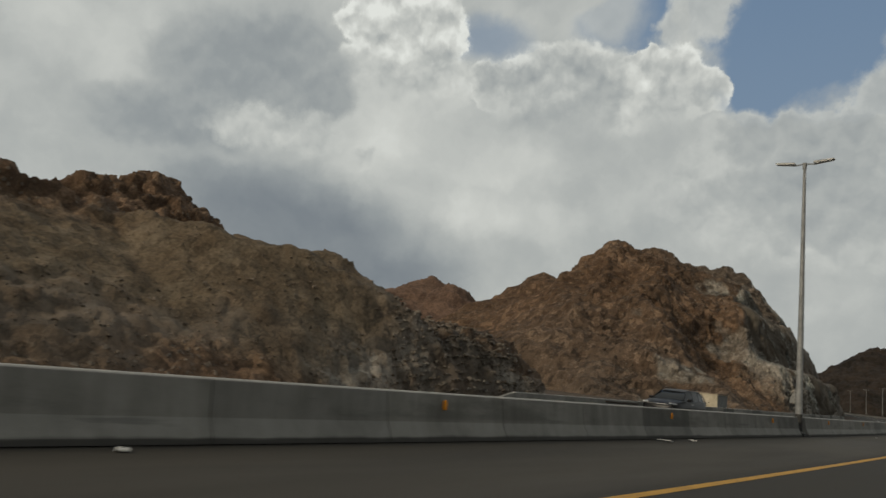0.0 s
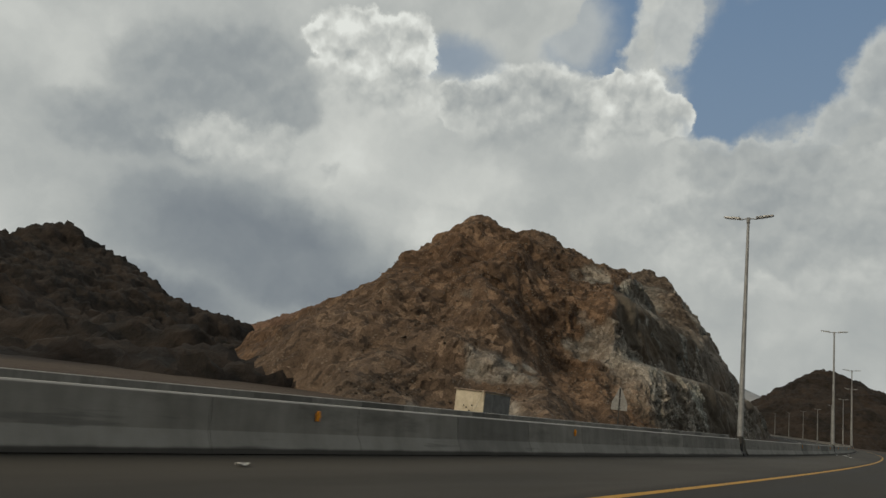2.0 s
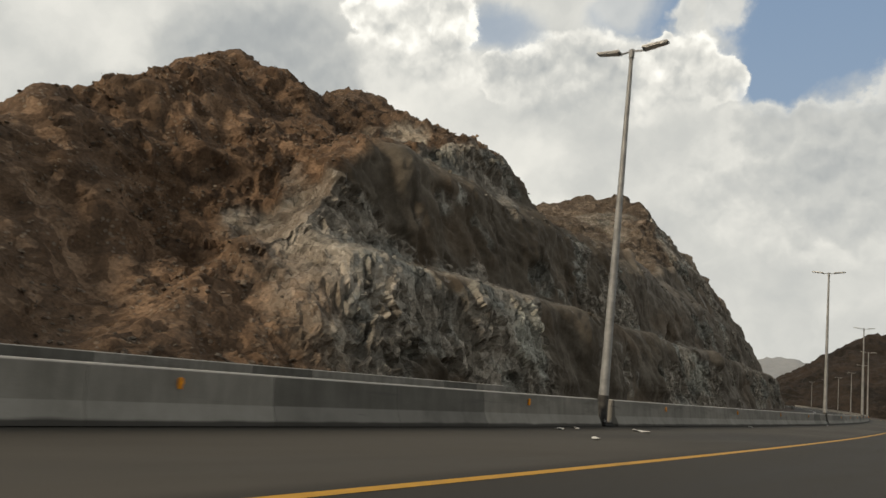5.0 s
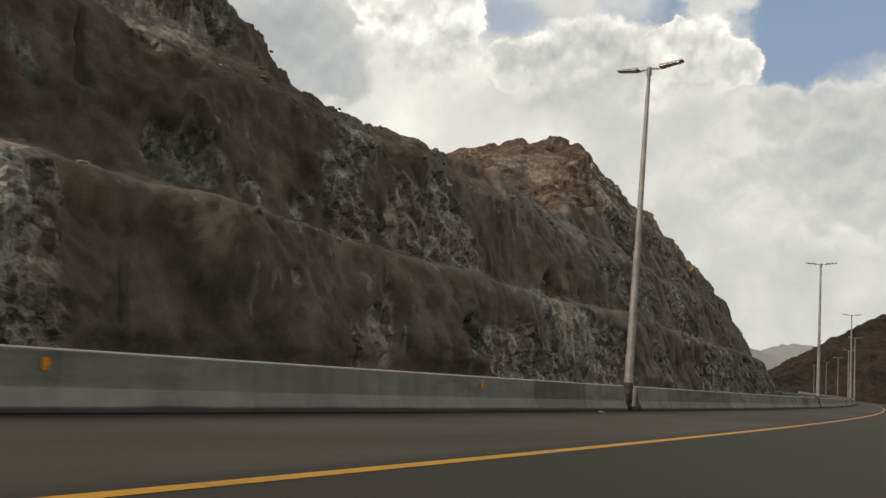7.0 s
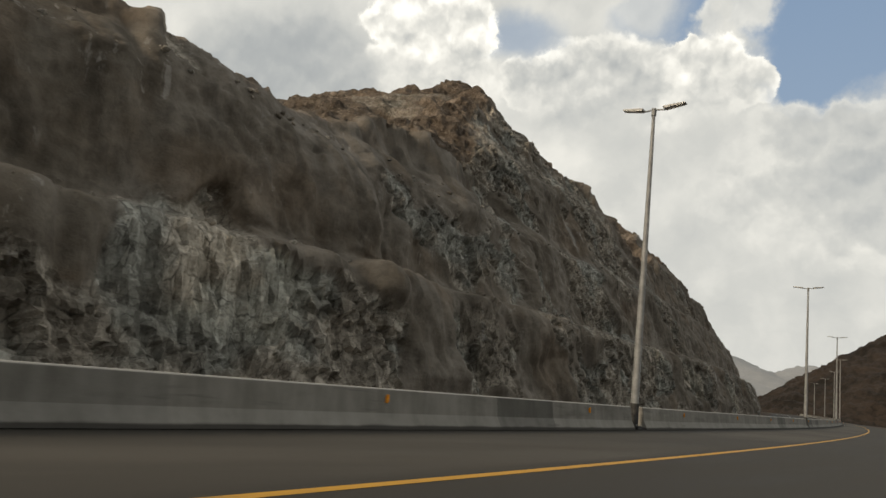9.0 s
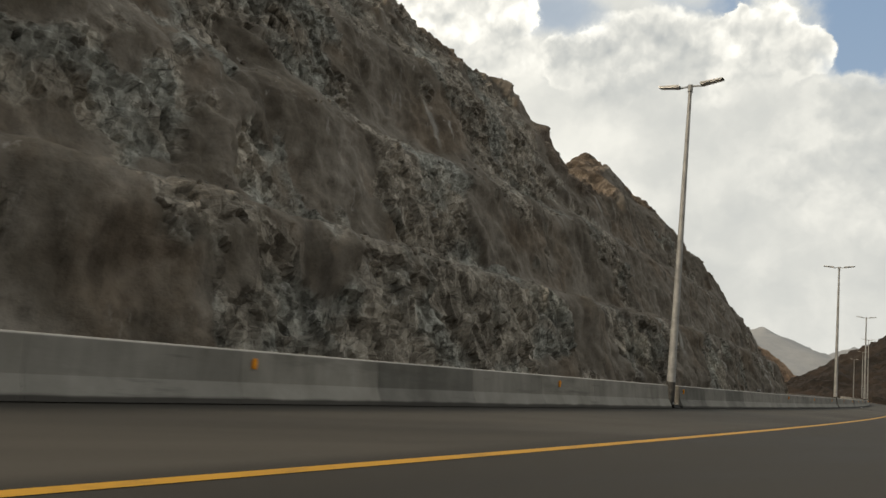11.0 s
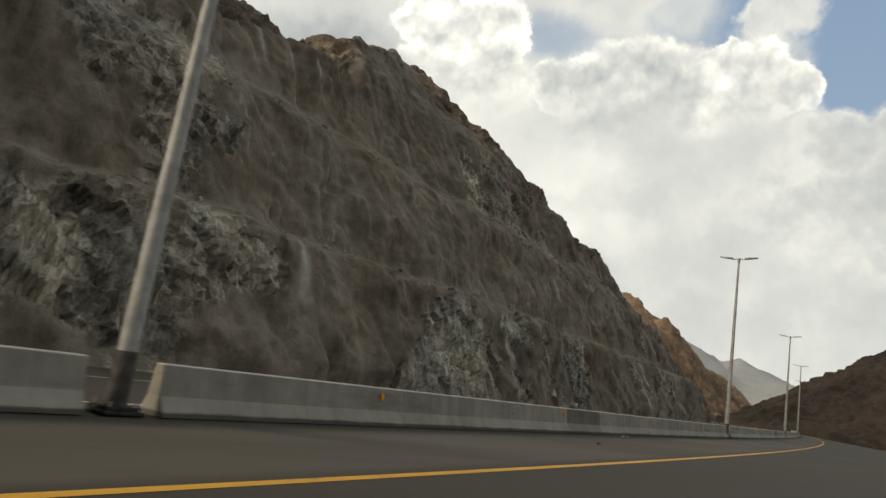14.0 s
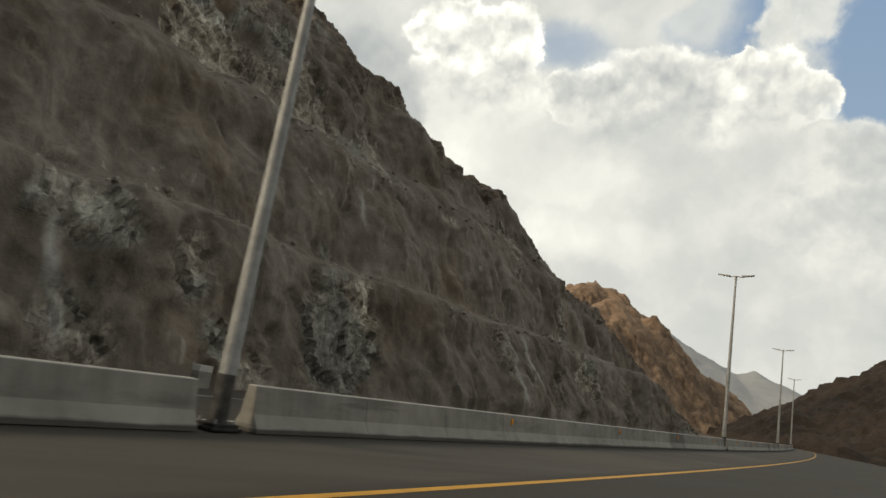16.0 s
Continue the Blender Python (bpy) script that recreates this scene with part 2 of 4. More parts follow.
    # weathered slopes: brown earth with crags and scree
    crag_face, crag_tone = facets(n, stretched(n, warped, (1.0, 1.0, 0.8)), 1.0, "EUCLIDEAN")
    earth = n.ramp(n.math("ADD", n.math("MULTIPLY", mid, 0.32), n.math("ADD", n.math("MULTIPLY", big, 0.30), n.math("ADD", n.math("MULTIPLY", crag_tone, 0.14), n.math("MULTIPLY", fine, 0.24)))),
                   [(0.36, (0.048, 0.038, 0.029)), (0.46, (0.095, 0.075, 0.057)), (0.55, (0.150, 0.121, 0.094)), (0.66, (0.31, 0.26, 0.21))])
    earth = n.mix(red, earth, n.mix(0.9, earth, (1.02, 0.77, 0.58), "MULTIPLY"))
    chip = n.add("ShaderNodeTexVoronoi", {"Vector": at, "Scale": 2.2})
    stones = n.math("MULTIPLY", n.step(chip.outputs["Distance"], 0.34, 0.22), n.step(n.noise(at, 0.35, 4), 0.46, 0.60))
    earth = n.mix(n.math("MULTIPLY", stones, 0.45), earth, (0.29, 0.25, 0.20))
    loam = n.ramp(n.math("ADD", n.math("MULTIPLY", runs, 0.5), n.math("MULTIPLY", fine, 0.5)), [(0.34, (0.068, 0.052, 0.033)), (0.50, (0.150, 0.115, 0.074)), (0.66, (0.260, 0.207, 0.142))])
    earth = n.mix(n.math("MULTIPLY", soft, 0.8), earth, loam)
    col = n.mix(soil, cut, earth)
    # dust on upward faces, which also paints sky light on bench lips
    dust_light = n.math('MULTIPLY', n.step(n.add('ShaderNodeSeparateXYZ', {'Vector': n.add('ShaderNodeNewGeometry').outputs['Normal']}).outputs['Z'], 0.72, 0.95), n.step(mid, 0.34, 0.62, 0.05, 0.5))
    col = n.mix(n.math('MULTIPLY', dust_light, n.math('SUBTRACT', 1.0, soil)), col, (0.22, 0.188, 0.150))
    col = n.mix(n.step(fine, 0.34, 0.50, 0.18, 0.0), col, (0.03, 0.026, 0.022))
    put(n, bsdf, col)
    rocky = n.math("MAXIMUM", bare, soil)
    rel = n.math("MULTIPLY", mid, n.math("SUBTRACT", 0.52, n.math("MULTIPLY", bare, 0.27)))
    rel = n.math("ADD", rel, n.math("MULTIPLY", fine, n.math("ADD", 0.04, n.math("MULTIPLY", rocky, 0.14))))
    rel = n.math("ADD", rel, n.math("MULTIPLY", n.math("ADD", n.math("ADD", n.math("MULTIPLY", big_face, 1.2), n.math("MULTIPLY", small_face, 1.3)), n.math("ADD", n.math("MULTIPLY", chunk_tone, 0.22), n.math("MULTIPLY", ledge, -0.10))), bare))
    rel = n.math("ADD", rel, n.math("MULTIPLY", n.math("ADD", n.math("MULTIPLY", crag_face, 1.7), n.math("MULTIPLY", small_face, 1.1)), n.math("MULTIPLY", soil, n.math("SUBTRACT", 1.0, n.math("MULTIPLY", soft, 0.8)))))
    bump(n, bsdf, n.math("ADD", rel, n.math("MULTIPLY", n.math("MULTIPLY", stones, soil), 0.25)), 0.85, 0.5)


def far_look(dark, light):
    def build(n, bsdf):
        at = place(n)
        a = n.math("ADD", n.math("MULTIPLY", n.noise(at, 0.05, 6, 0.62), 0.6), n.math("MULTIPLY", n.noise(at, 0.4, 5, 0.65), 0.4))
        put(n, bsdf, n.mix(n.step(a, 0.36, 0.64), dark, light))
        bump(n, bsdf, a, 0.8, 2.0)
    return build


def asphalt_look(n, bsdf):
    at = place(n)
    g = n.noise(at, 60.0, 4, 0.7)
    wear = n.noise(stretched(n, at, (0.05, 0.6, 1.0)), 1.0, 5, 0.6)
    c = n.ramp(n.math("ADD", n.math("MULTIPLY", wear, 0.65), n.math("MULTIPLY", g, 0.35)),
               [(0.3, (0.030, 0.0265, 0.0215)), (0.5, (0.045, 0.0403, 0.0332)), (0.7, (0.066, 0.0595, 0.0495))])
    lat = n.add("ShaderNodeAttribute", attribute_name="lat").outputs["Fac"]
    shoulder = n.math("MULTIPLY", n.step(lat, 6.95, 7.4), n.step(lat, 10.6, 9.4))
    c = n.mix(n.math("MULTIPLY", shoulder, n.step(n.noise(stretched(n, at, (0.04, 0.35, 1.0)), 1.0, 4, 0.6), 0.35, 0.65, 0.10, 0.55)), c, (0.112, 0.099, 0.082))
    put(n, bsdf, c, n.step(wear, 0.3, 0.7, 0.75, 0.9))
    bump(n, bsdf, g, 0.35, 0.01)


def paint_look(colour, worn):
    def build(n, bsdf):
        at = place(n)
        m = n.math("ADD", n.math("MULTIPLY", n.noise(at, 1.5, 5, 0.7), 0.5), n.math("MULTIPLY", n.noise(at, 30.0, 3, 0.7), 0.5))
        put(n, bsdf, n.mix(n.step(m, 0.50, 0.66, 0.0, 0.7), colour, worn))
    return build


def concrete_look(n, bsdf):
    at = place(n)
    own = n.add("ShaderNodeObjectInfo").outputs["Random"]
    obj = n.add("ShaderNodeTexCoord").outputs["Object"]
    sep = n.add("ShaderNodeSeparateXYZ", {"Vector": obj})
    cloudy = n.noise(at, 1.1, 5, 0.6)
    run = n.noise(stretched(n, at, (3.0, 3.0, 0.35)), 1.0, 4, 0.6)
    pits = n.noise(at, 26.0, 4, 0.65)
    c = n.ramp(n.math("ADD", n.math("MULTIPLY", cloudy, 0.5), n.math("MULTIPLY", run, 0.5)),
               [(0.3, (0.150, 0.143, 0.127)), (0.5, (0.22, 0.211, 0.191)), (0.72, (0.30, 0.288, 0.264))])
    c = n.mix(1.0, c, n.ramp(own, [(0.0, (0.52, 0.52, 0.51)), (0.12, (0.62, 0.62, 0.61)), (0.2, (0.93, 0.925, 0.91)), (0.6, (1.0, 0.99, 0.97)), (1.0, (1.12, 1.11, 1.08))]), "MULTIPLY")
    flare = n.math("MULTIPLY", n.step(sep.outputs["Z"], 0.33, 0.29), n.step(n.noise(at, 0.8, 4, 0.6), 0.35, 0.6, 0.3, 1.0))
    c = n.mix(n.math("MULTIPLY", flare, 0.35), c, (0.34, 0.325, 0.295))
    grime = n.math("MULTIPLY", n.step(n.noise(stretched(n, at, (0.35, 0.35, 1.5)), 1.0, 5, 0.65), 0.50, 0.68), n.step(sep.outputs["Z"], 0.30, 0.40))
    c = n.mix(n.math("MULTIPLY", grime, 0.45), c, (0.075, 0.070, 0.060))
    # darker band over the foot, its upper edge uneven
    foot = n.math("ADD", sep.outputs["Z"], n.math("MULTIPLY", n.math("SUBTRACT", cloudy, 0.5), 0.10))
    c = n.mix(n.step(foot, 0.11, 0.05, 0.0, 0.82), c, (0.05, 0.046, 0.042))
    rub = n.math("MULTIPLY", n.step(n.noise(stretched(n, at, (0.5, 0.5, 6.0)), 1.0, 4, 0.6), 0.60, 0.72), 0.45)
    c = n.mix(rub, c, (0.09, 0.085, 0.08))
    # light caught by the top edge, painted as a paler rim
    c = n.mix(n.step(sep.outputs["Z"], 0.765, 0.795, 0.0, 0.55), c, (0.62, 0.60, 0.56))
    put(n, bsdf, c)
    bump(n, bsdf, n.math("ADD", pits, cloudy), 0.25, 0.02)


def plain_look(dark, light, scale=3.0, metal=0.0, rough=0.6):
    def build(n, bsdf):
        obj = n.add("ShaderNodeTexCoord").outputs["Object"]
        put(n, bsdf, n.mix(n.step(n.noise(obj, scale, 5, 0.65), 0.35, 0.68), dark, light))
        bsdf.inputs["Metallic"].default_value = metal
        bsdf.inputs["Roughness"].default_value = rough
        bump(n, bsdf, n.noise(obj, scale * 9, 3), 0.12, 0.002)
    return build


def desert_look(n, bsdf):
    at = place(n)
    a, b = n.noise(at, 0.03, 5, 0.6), n.noise(at, 1.3, 6, 0.7)
    put(n, bsdf, n.ramp(n.math("ADD", n.math("MULTIPLY", a, 0.5), n.math("MULTIPLY", b, 0.5)),
                        [(0.3, (0.045, 0.032, 0.023)), (0.5, (0.080, 0.058, 0.042)), (0.7, (0.135, 0.103, 0.077))]))
    bump(n, bsdf, b, 0.7, 0.1)


ROCK = material("rock", rock_look, 0.92)
# dark rock; on the hill beyond the bend it also paints shade
DARK_HILL = material("dark_and_shaded_rock", far_look((0.014, 0.011, 0.008), (0.044, 0.032, 0.024)), 0.95)
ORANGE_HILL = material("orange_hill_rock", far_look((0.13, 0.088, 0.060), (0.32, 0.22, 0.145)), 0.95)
RED_HILL = material("red_brown_hill_rock", far_look((0.070, 0.041, 0.027), (0.185, 0.115, 0.078)), 0.95)
# aerial haze is mixed into this pale rock colour
HAZE_TINTED = material("haze_tinted_rock", far_look((0.27, 0.28, 0.29), (0.31, 0.315, 0.32)), 0.95)
ASPHALT = material("asphalt", asphalt_look, 0.85)
YELLOW = material("yellow_road_paint", paint_look((0.56, 0.30, 0.035), (0.20, 0.13, 0.05)), 0.6)
WHITE = material("white_road_paint", paint_look((0.62, 0.60, 0.56), (0.2, 0.19, 0.175)), 0.6)
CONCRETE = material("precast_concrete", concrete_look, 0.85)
STEEL = material("galvanised_steel", plain_look((0.21, 0.212, 0.21), (0.33, 0.332, 0.325), 2.0, 0.25, 0.55), 0.5)
SLEEVE = material("dark_bitumen_coat", plain_look((0.03, 0.029, 0.027), (0.075, 0.072, 0.068), 5.0, 0.0, 0.7), 0.7)
RUBBER = material("black_steel_plate", plain_look((0.012, 0.012, 0.012), (0.035, 0.033, 0.03), 6.0, 0.3, 0.6), 0.6)
LAMP_BODY = material("grey_lamp_housing", plain_look((0.24, 0.24, 0.235), (0.33, 0.33, 0.32), 4.0, 0.2, 0.45), 0.45)
LENS = material("lamp_lens", plain_look((0.72, 0.73, 0.72), (0.82, 0.82, 0.81), 5.0, 0.0, 0.2), 0.2)
AMBER = material("amber_reflector", plain_look((0.72, 0.24, 0.015), (0.95, 0.40, 0.03), 20.0, 0.0, 0.25), 0.25)
CREAM = material("cream_painted_steel", plain_look((0.46, 0.40, 0.29), (0.62, 0.55, 0.42), 1.6, 0.0, 0.6), 0.6)
# grey that puts the shade of the hut's long side into its colour
SHADED_PANEL = material("panel_with_painted_shade", plain_look((0.13, 0.132, 0.125), (0.19, 0.192, 0.183), 1.6, 0.0, 0.6), 0.6)
TRIM = material("brown_roof_sheet", plain_look((0.20, 0.15, 0.11), (0.33, 0.26, 0.20), 2.0, 0.0, 0.7), 0.7)
SIGN_BACK = material("bare_aluminium", plain_look((0.17, 0.167, 0.158), (0.25, 0.246, 0.235), 3.0, 0.2, 0.55), 0.45)
PAPER = material("pale_litter", plain_look((0.55, 0.54, 0.51), (0.75, 0.74, 0.71), 9.0, 0.0, 0.7), 0.7)
WOOD = material("dark_stick", plain_look((0.035, 0.026, 0.02), (0.08, 0.06, 0.045), 9.0, 0.0, 0.85), 0.85)
CAR_PAINT = material("black_car_paint", plain_look((0.006, 0.006, 0.007), (0.010, 0.010, 0.011), 2.0, 0.0, 0.30), 0.30)
CAR_GLASS = material("tinted_car_glass", plain_look((0.012, 0.014, 0.016), (0.018, 0.020, 0.022), 2.0, 0.0, 0.06), 0.06)
for m in (CAR_PAINT, CAR_GLASS):
    m.node_tree.nodes["Principled BSDF"].inputs["Specular IOR Level"].default_value = 0.12
CAR_TRIM = material("black_plastic_trim", plain_look((0.015, 0.015, 0.015), (0.03, 0.03, 0.03), 8.0, 0.0, 0.55), 0.55)
CAR_LAMP = material("headlight_glass", plain_look((0.45, 0.46, 0.47), (0.62, 0.63, 0.64), 12.0, 0.3, 0.12), 0.12)
CAR_RED = material("red_lamp_glass", plain_look((0.16, 0.01, 0.008), (0.24, 0.016, 0.012), 12.0, 0.0, 0.15), 0.15)
CHROME = material("bright_chrome", plain_look((0.62, 0.62, 0.62), (0.72, 0.72, 0.72), 12.0, 0.9, 0.18), 0.18)
DESERT = material("desert_gravel", desert_look, 0.95)


# ---- building helpers ----
def mesh_of(name, verts, faces, mat, smooth=False):
    me = bpy.data.meshes.new(name)
    me.from_pydata(verts, [], faces)
    me.materials.append(mat)
    if smooth:
        me.polygons.foreach_set("use_smooth", [True] * len(me.polygons))
    return me


def grid_mesh(name, pts, mat, smooth=False, attrs=None):
    """pts: (n, m, 3) array; attrs: names with (n, m) values."""
    n, m = pts.shape[:2]
    me = bpy.data.meshes.new(name)
    idx = np.arange(n * m).reshape(n, m)
    quads = np.stack([idx[:-1, :-1], idx[1:, :-1], idx[1:, 1:], idx[:-1, 1:]], -1).reshape(-1, 4)
    me.vertices.add(n * m)
    me.vertices.foreach_set("co", pts.reshape(-1).astype(np.float32))
    me.loops.add(quads.size)
    me.loops.foreach_set("vertex_index", quads.reshape(-1).astype(np.int32))
    me.polygons.add(len(quads))
    me.polygons.foreach_set("loop_start", np.arange(0, quads.size, 4, dtype=np.int32))
    me.polygons.foreach_set("loop_total", np.full(len(quads), 4, dtype=np.int32))
    if isinstance(smooth, np.ndarray):
        me.polygons.foreach_set("use_smooth", smooth[:-1, :-1].reshape(-1).astype(bool))
    elif smooth:
        me.polygons.foreach_set("use_smooth", np.ones(len(quads), dtype=bool))
    me.update(calc_edges=True)
    for key, val in (attrs or {}).items():
        me.attributes.new(key, "FLOAT", "POINT").data.foreach_set("value", val.reshape(-1).astype(np.float32))
    me.materials.append(mat)
    return me


def part(name, bm, mat, parent, label=""):
    me = bpy.data.meshes.new(name)
    bm.to_mesh(me)
    bm.free()
    me.materials.append(mat)
    ob = new(name, me)
    ob.parent = parent
    return tagged(ob, label)


def box(bm, size, at, bevel=0.0, turn=0.0):
    r = bmesh.ops.create_cube(bm, size=1.0, matrix=pose(*at, 0, 0, turn) @ Matrix.Diagonal((*size, 1)))
    if bevel:
        edges = list({e for v in r["verts"] for e in v.link_edges})
        bmesh.ops.bevel(bm, geom=edges, offset=bevel, segments=2, affect="EDGES", profile=0.6)
    return bm


def tube(bm, r1, r2, z1, z2, at=(0, 0), n=20):
    bmesh.ops.create_cone(bm, cap_ends=True, segments=n, radius1=r1, radius2=r2, depth=z2 - z1,
                          matrix=Matrix.Translation((at[0], at[1], (z1 + z2) / 2)))
    return bm


def loft(bm, rings, close=True):
    """Skin over rings of points, one after another along the thing; the ends are closed."""
    made = [[bm.verts.new(p) for p in r] for r in rings]
    n = len(rings[0])
    for a, b in zip(made, made[1:]):
        for i in range(n if close else n - 1):
            bm.faces.new((a[i], a[(i + 1) % n], b[(i + 1) % n], b[i]))
    if close:
        bm.faces.new(made[0])
        bm.faces.new(list(reversed(made[-1])))
    bmesh.ops.recalc_face_normals(bm, faces=bm.faces[:])
    return bm


# ---- backdrop of cloud and far haze ----
# heaps of cloud, each a few rounded masses: azimuth, height, half width, half height, in degrees
PILLAR = [(49.4, 28.1, 5.2, 2.7), (46.0, 27.8, 2.7, 3.4), (51.9, 27.8, 3.2, 1.9), (48.1, 24.0, 5.5, 3.4), (52.6, 23.6, 2.7, 2.7)]
MIDDLE = [(33.9, 25.7, 5.0, 2.8), (37.8, 24.6, 3.4, 2.3), (30.8, 24.1, 3.9, 3.4), (34.9, 21.9, 5.0, 2.7), (40.4, 24.3, 2.3, 1.9)]
TIP = [(24.8, 25.8, 3.0, 2.8), (22.0, 24.7, 2.0, 1.9), (25.8, 23.1, 3.4, 2.7), (27.4, 27.0, 2.0, 1.5)]
SMALL = [(22.8, 31.7, 2.8, 3.3), (24.4, 29.7, 2.2, 1.5), (21.5, 33.7, 2.3, 2.3)]
VEIL = [(36.3, 31.5, 7.7, 2.8), (30.9, 31.1, 3.6, 3.2), (47.0, 31.4, 7.3, 1.4)]
DARK = [(59.4, 23.7, 5.7, 4.1), (63.1, 21.8, 7.3, 5.0), (56.1, 21.7, 3.3, 2.4), (66.4, 17.4, 7.3, 2.7)]
CREAM_HEAP = [(58.7, 18.6, 5.0, 1.5), (55.1, 18.5, 2.2, 1.8), (61.4, 17.6, 3.2, 1.3), (50.9, 17.3, 1.1, 1.1)]
BANK = [(18.3, 21.0, 4.1, 2.4), (14.4, 21.5, 3.6, 1.9), (10.6, 21.6, 4.1, 2.0), (7.9, 23.7, 3.6, 2.7), (5.5, 26.1, 3.6, 4.1), (11.3, 16.9, 15.0, 5.9)]
LOW = [(56.6, 10.6, 12.3, 5.0), (51.5, 8.3, 10.9, 3.6), (14.3, 18.4, 5.5, 1.4), (64.8, 5.0, 11.4, 2.7)]
BLUE = [(14.2, 29.3, 8.6, 6.8), (17.2, 25.4, 3.9, 3.2), (27.7, 32.0, 2.7, 4.1), (10.0, 30.9, 6.8, 5.5), (32.1, 38.8, 19.1, 4.1)]
BRIGHT = [(47.6, 18.5, 10.5, 5.9), (73.3, 22.3, 7.3, 4.1), (39.5, 18.3, 9.1, 3.6), (43.9, 14.3, 13.7, 2.7)]


def cloud_look():
    m = bpy.data.materials.new("cloud_backdrop")
    m.use_nodes = True
    n = Nodes(m.node_tree)
    uv = n.add("ShaderNodeUVMap").outputs[0]
    deg = n.vmath("MULTIPLY", uv, (180.0, 90.0, 0.0))

    def warp(scale, size, detail, rough):
        return n.vmath("SCALE", n.vmath("SUBTRACT", n.noise(deg, scale, detail, rough, True), (0.5, 0.5, 0.5)), scale=size)

    broad, curl = warp(0.16, 3.2, 3, 0.5), warp(0.55, 3.0, 6, 0.58)
    p = n.vmath("ADD", deg, n.vmath("ADD", n.vmath("SCALE", broad, scale=0.4), curl))
    p_soft = n.vmath("ADD", deg, n.vmath("ADD", broad, n.vmath("SCALE", curl, scale=0.6)))

    def mass(spots, where):
        out = None
        for az, el, ra, re in spots:
            d = n.vmath("LENGTH", n.vmath("MULTIPLY", n.vmath("SUBTRACT", where, (az, el, 0)), (1 / ra, 1 / re, 0)))
            f = n.math("SUBTRACT", 1.15, d)
            out = f if out is None else n.math("SMOOTH_MAX", out, f)
        return out

    swirl = n.vmath("ADD", deg, n.vmath("SCALE", curl, scale=0.45))

    def heap(where):
        a, b, c = (n.add("ShaderNodeTexVoronoi", {"Vector": where, "Scale": k, "Smoothness": 0.4}, feature="SMOOTH_F1").outputs["Distance"] for k in (0.36, 0.9, 2.1))
        return n.math("ADD", n.math("MULTIPLY", a, -0.60), n.math("ADD", n.math("MULTIPLY", b, -0.28), n.math("MULTIPLY", c, -0.12)))

    relief = n.math("SUBTRACT", heap(swirl), heap(n.vmath("ADD", swirl, (0.25, 0.85, 0.0))))
    fluff = n.math("SUBTRACT", n.noise(p_soft, 0.17, 6, 0.52), 0.5)
    fine = n.math("SUBTRACT", n.noise(p_soft, 0.6, 6, 0.55), 0.5)
    # the wide grey sheet behind, thinner over the blue
    light = n.math("ADD", 0.61, n.math("ADD", n.math("MULTIPLY", fluff, 0.45), n.math("MULTIPLY", fine, 0.05)))
    light = n.math("ADD", light, n.step(mass(BRIGHT, p_soft), -0.1, 0.9, 0.0, 0.15))
    light = n.math("SUBTRACT", light, n.step(mass(LOW, p_soft), -0.1, 0.8, 0.0, 0.58))
    pale = n.step(mass([(41.2, 28.0, 4.0, 2.2), (29.5, 29.5, 4.5, 1.6)], p_soft), -0.1, 0.75, 0.0, 0.62)
    sheet = n.step(n.math("ADD", mass(BLUE, p), n.math("MULTIPLY", fluff, 0.8)), 0.0, 0.50, 1.0, 0.0)
    sheet = n.math("MULTIPLY", sheet, n.math("SUBTRACT", 1.0, pale))

    tall = n.add("ShaderNodeSeparateXYZ", {"Vector": p_soft}).outputs["Y"]

    def layer(light, cover, spots, where, edge, rim, inside, bumpy, most=1.0, foot=(-9, -8)):
        f = mass(spots, where)
        a = n.math("MULTIPLY", n.step(f, edge[0], edge[1], 0.0, most), n.step(tall, foot[0], foot[1]))
        own = n.math("ADD", n.step(f, edge[0], edge[1] + 0.55, rim, inside), n.math("MULTIPLY", relief, bumpy))
        own = n.math("ADD", own, n.math("MULTIPLY", fluff, 0.22))
        mixed = n.math("ADD", n.math("MULTIPLY", light, n.math("SUBTRACT", 1.0, a)), n.math("MULTIPLY", own, a))
        return mixed, n.math("MAXIMUM", cover, a)

    light, sheet = layer(light, sheet, VEIL, p_soft, (-0.25, 0.6), 0.72, 0.62, 0.12, 0.78)
    light, sheet = layer(light, sheet, SMALL, p, (-0.1, 0.40), 0.76, 0.66, 0.30, 0.92)
    light, sheet = layer(light, sheet, TIP, p, (0.02, 0.24), 0.94, 0.70, 0.75, 1.0, (20.5, 25.0))
    light, sheet = layer(light, sheet, PILLAR, p, (0.0, 0.24), 1.0, 0.78, 0.85, 1.0, (20.0, 27.5))
    light, sheet = layer(light, sheet, MIDDLE, p, (0.0, 0.26), 0.90, 0.56, 0.65, 0.97, (19.5, 25.5))
    light, sheet = layer(light, sheet, DARK, p_soft, (0.0, 0.40), 0.48, 0.32, 0.25, 0.9)
    light, sheet = layer(light, sheet, CREAM_HEAP, p, (-0.1, 0.60), 0.80, 0.70, 0.40, 0.8)
    light, sheet = layer(light, sheet, BANK, p, (0.0, 0.40), 0.76, 0.50, 0.36, 0.92)
    cloud = n.ramp(light, CLOUD_RAMP)
    sepd = n.add("ShaderNodeSeparateXYZ", {"Vector": deg})
    clear = n.ramp(n.step(sepd.outputs["Y"], 0.0, 45.0, smooth=False), [(0.0, (0.46, 0.52, 0.58)), (0.5, (0.255, 0.345, 0.49)), (1.0, (0.16, 0.255, 0.43))])
    col = n.mix(sheet, clear, cloud)
    em = n.add("ShaderNodeEmission", {"Color": col, "Strength": 1.16})
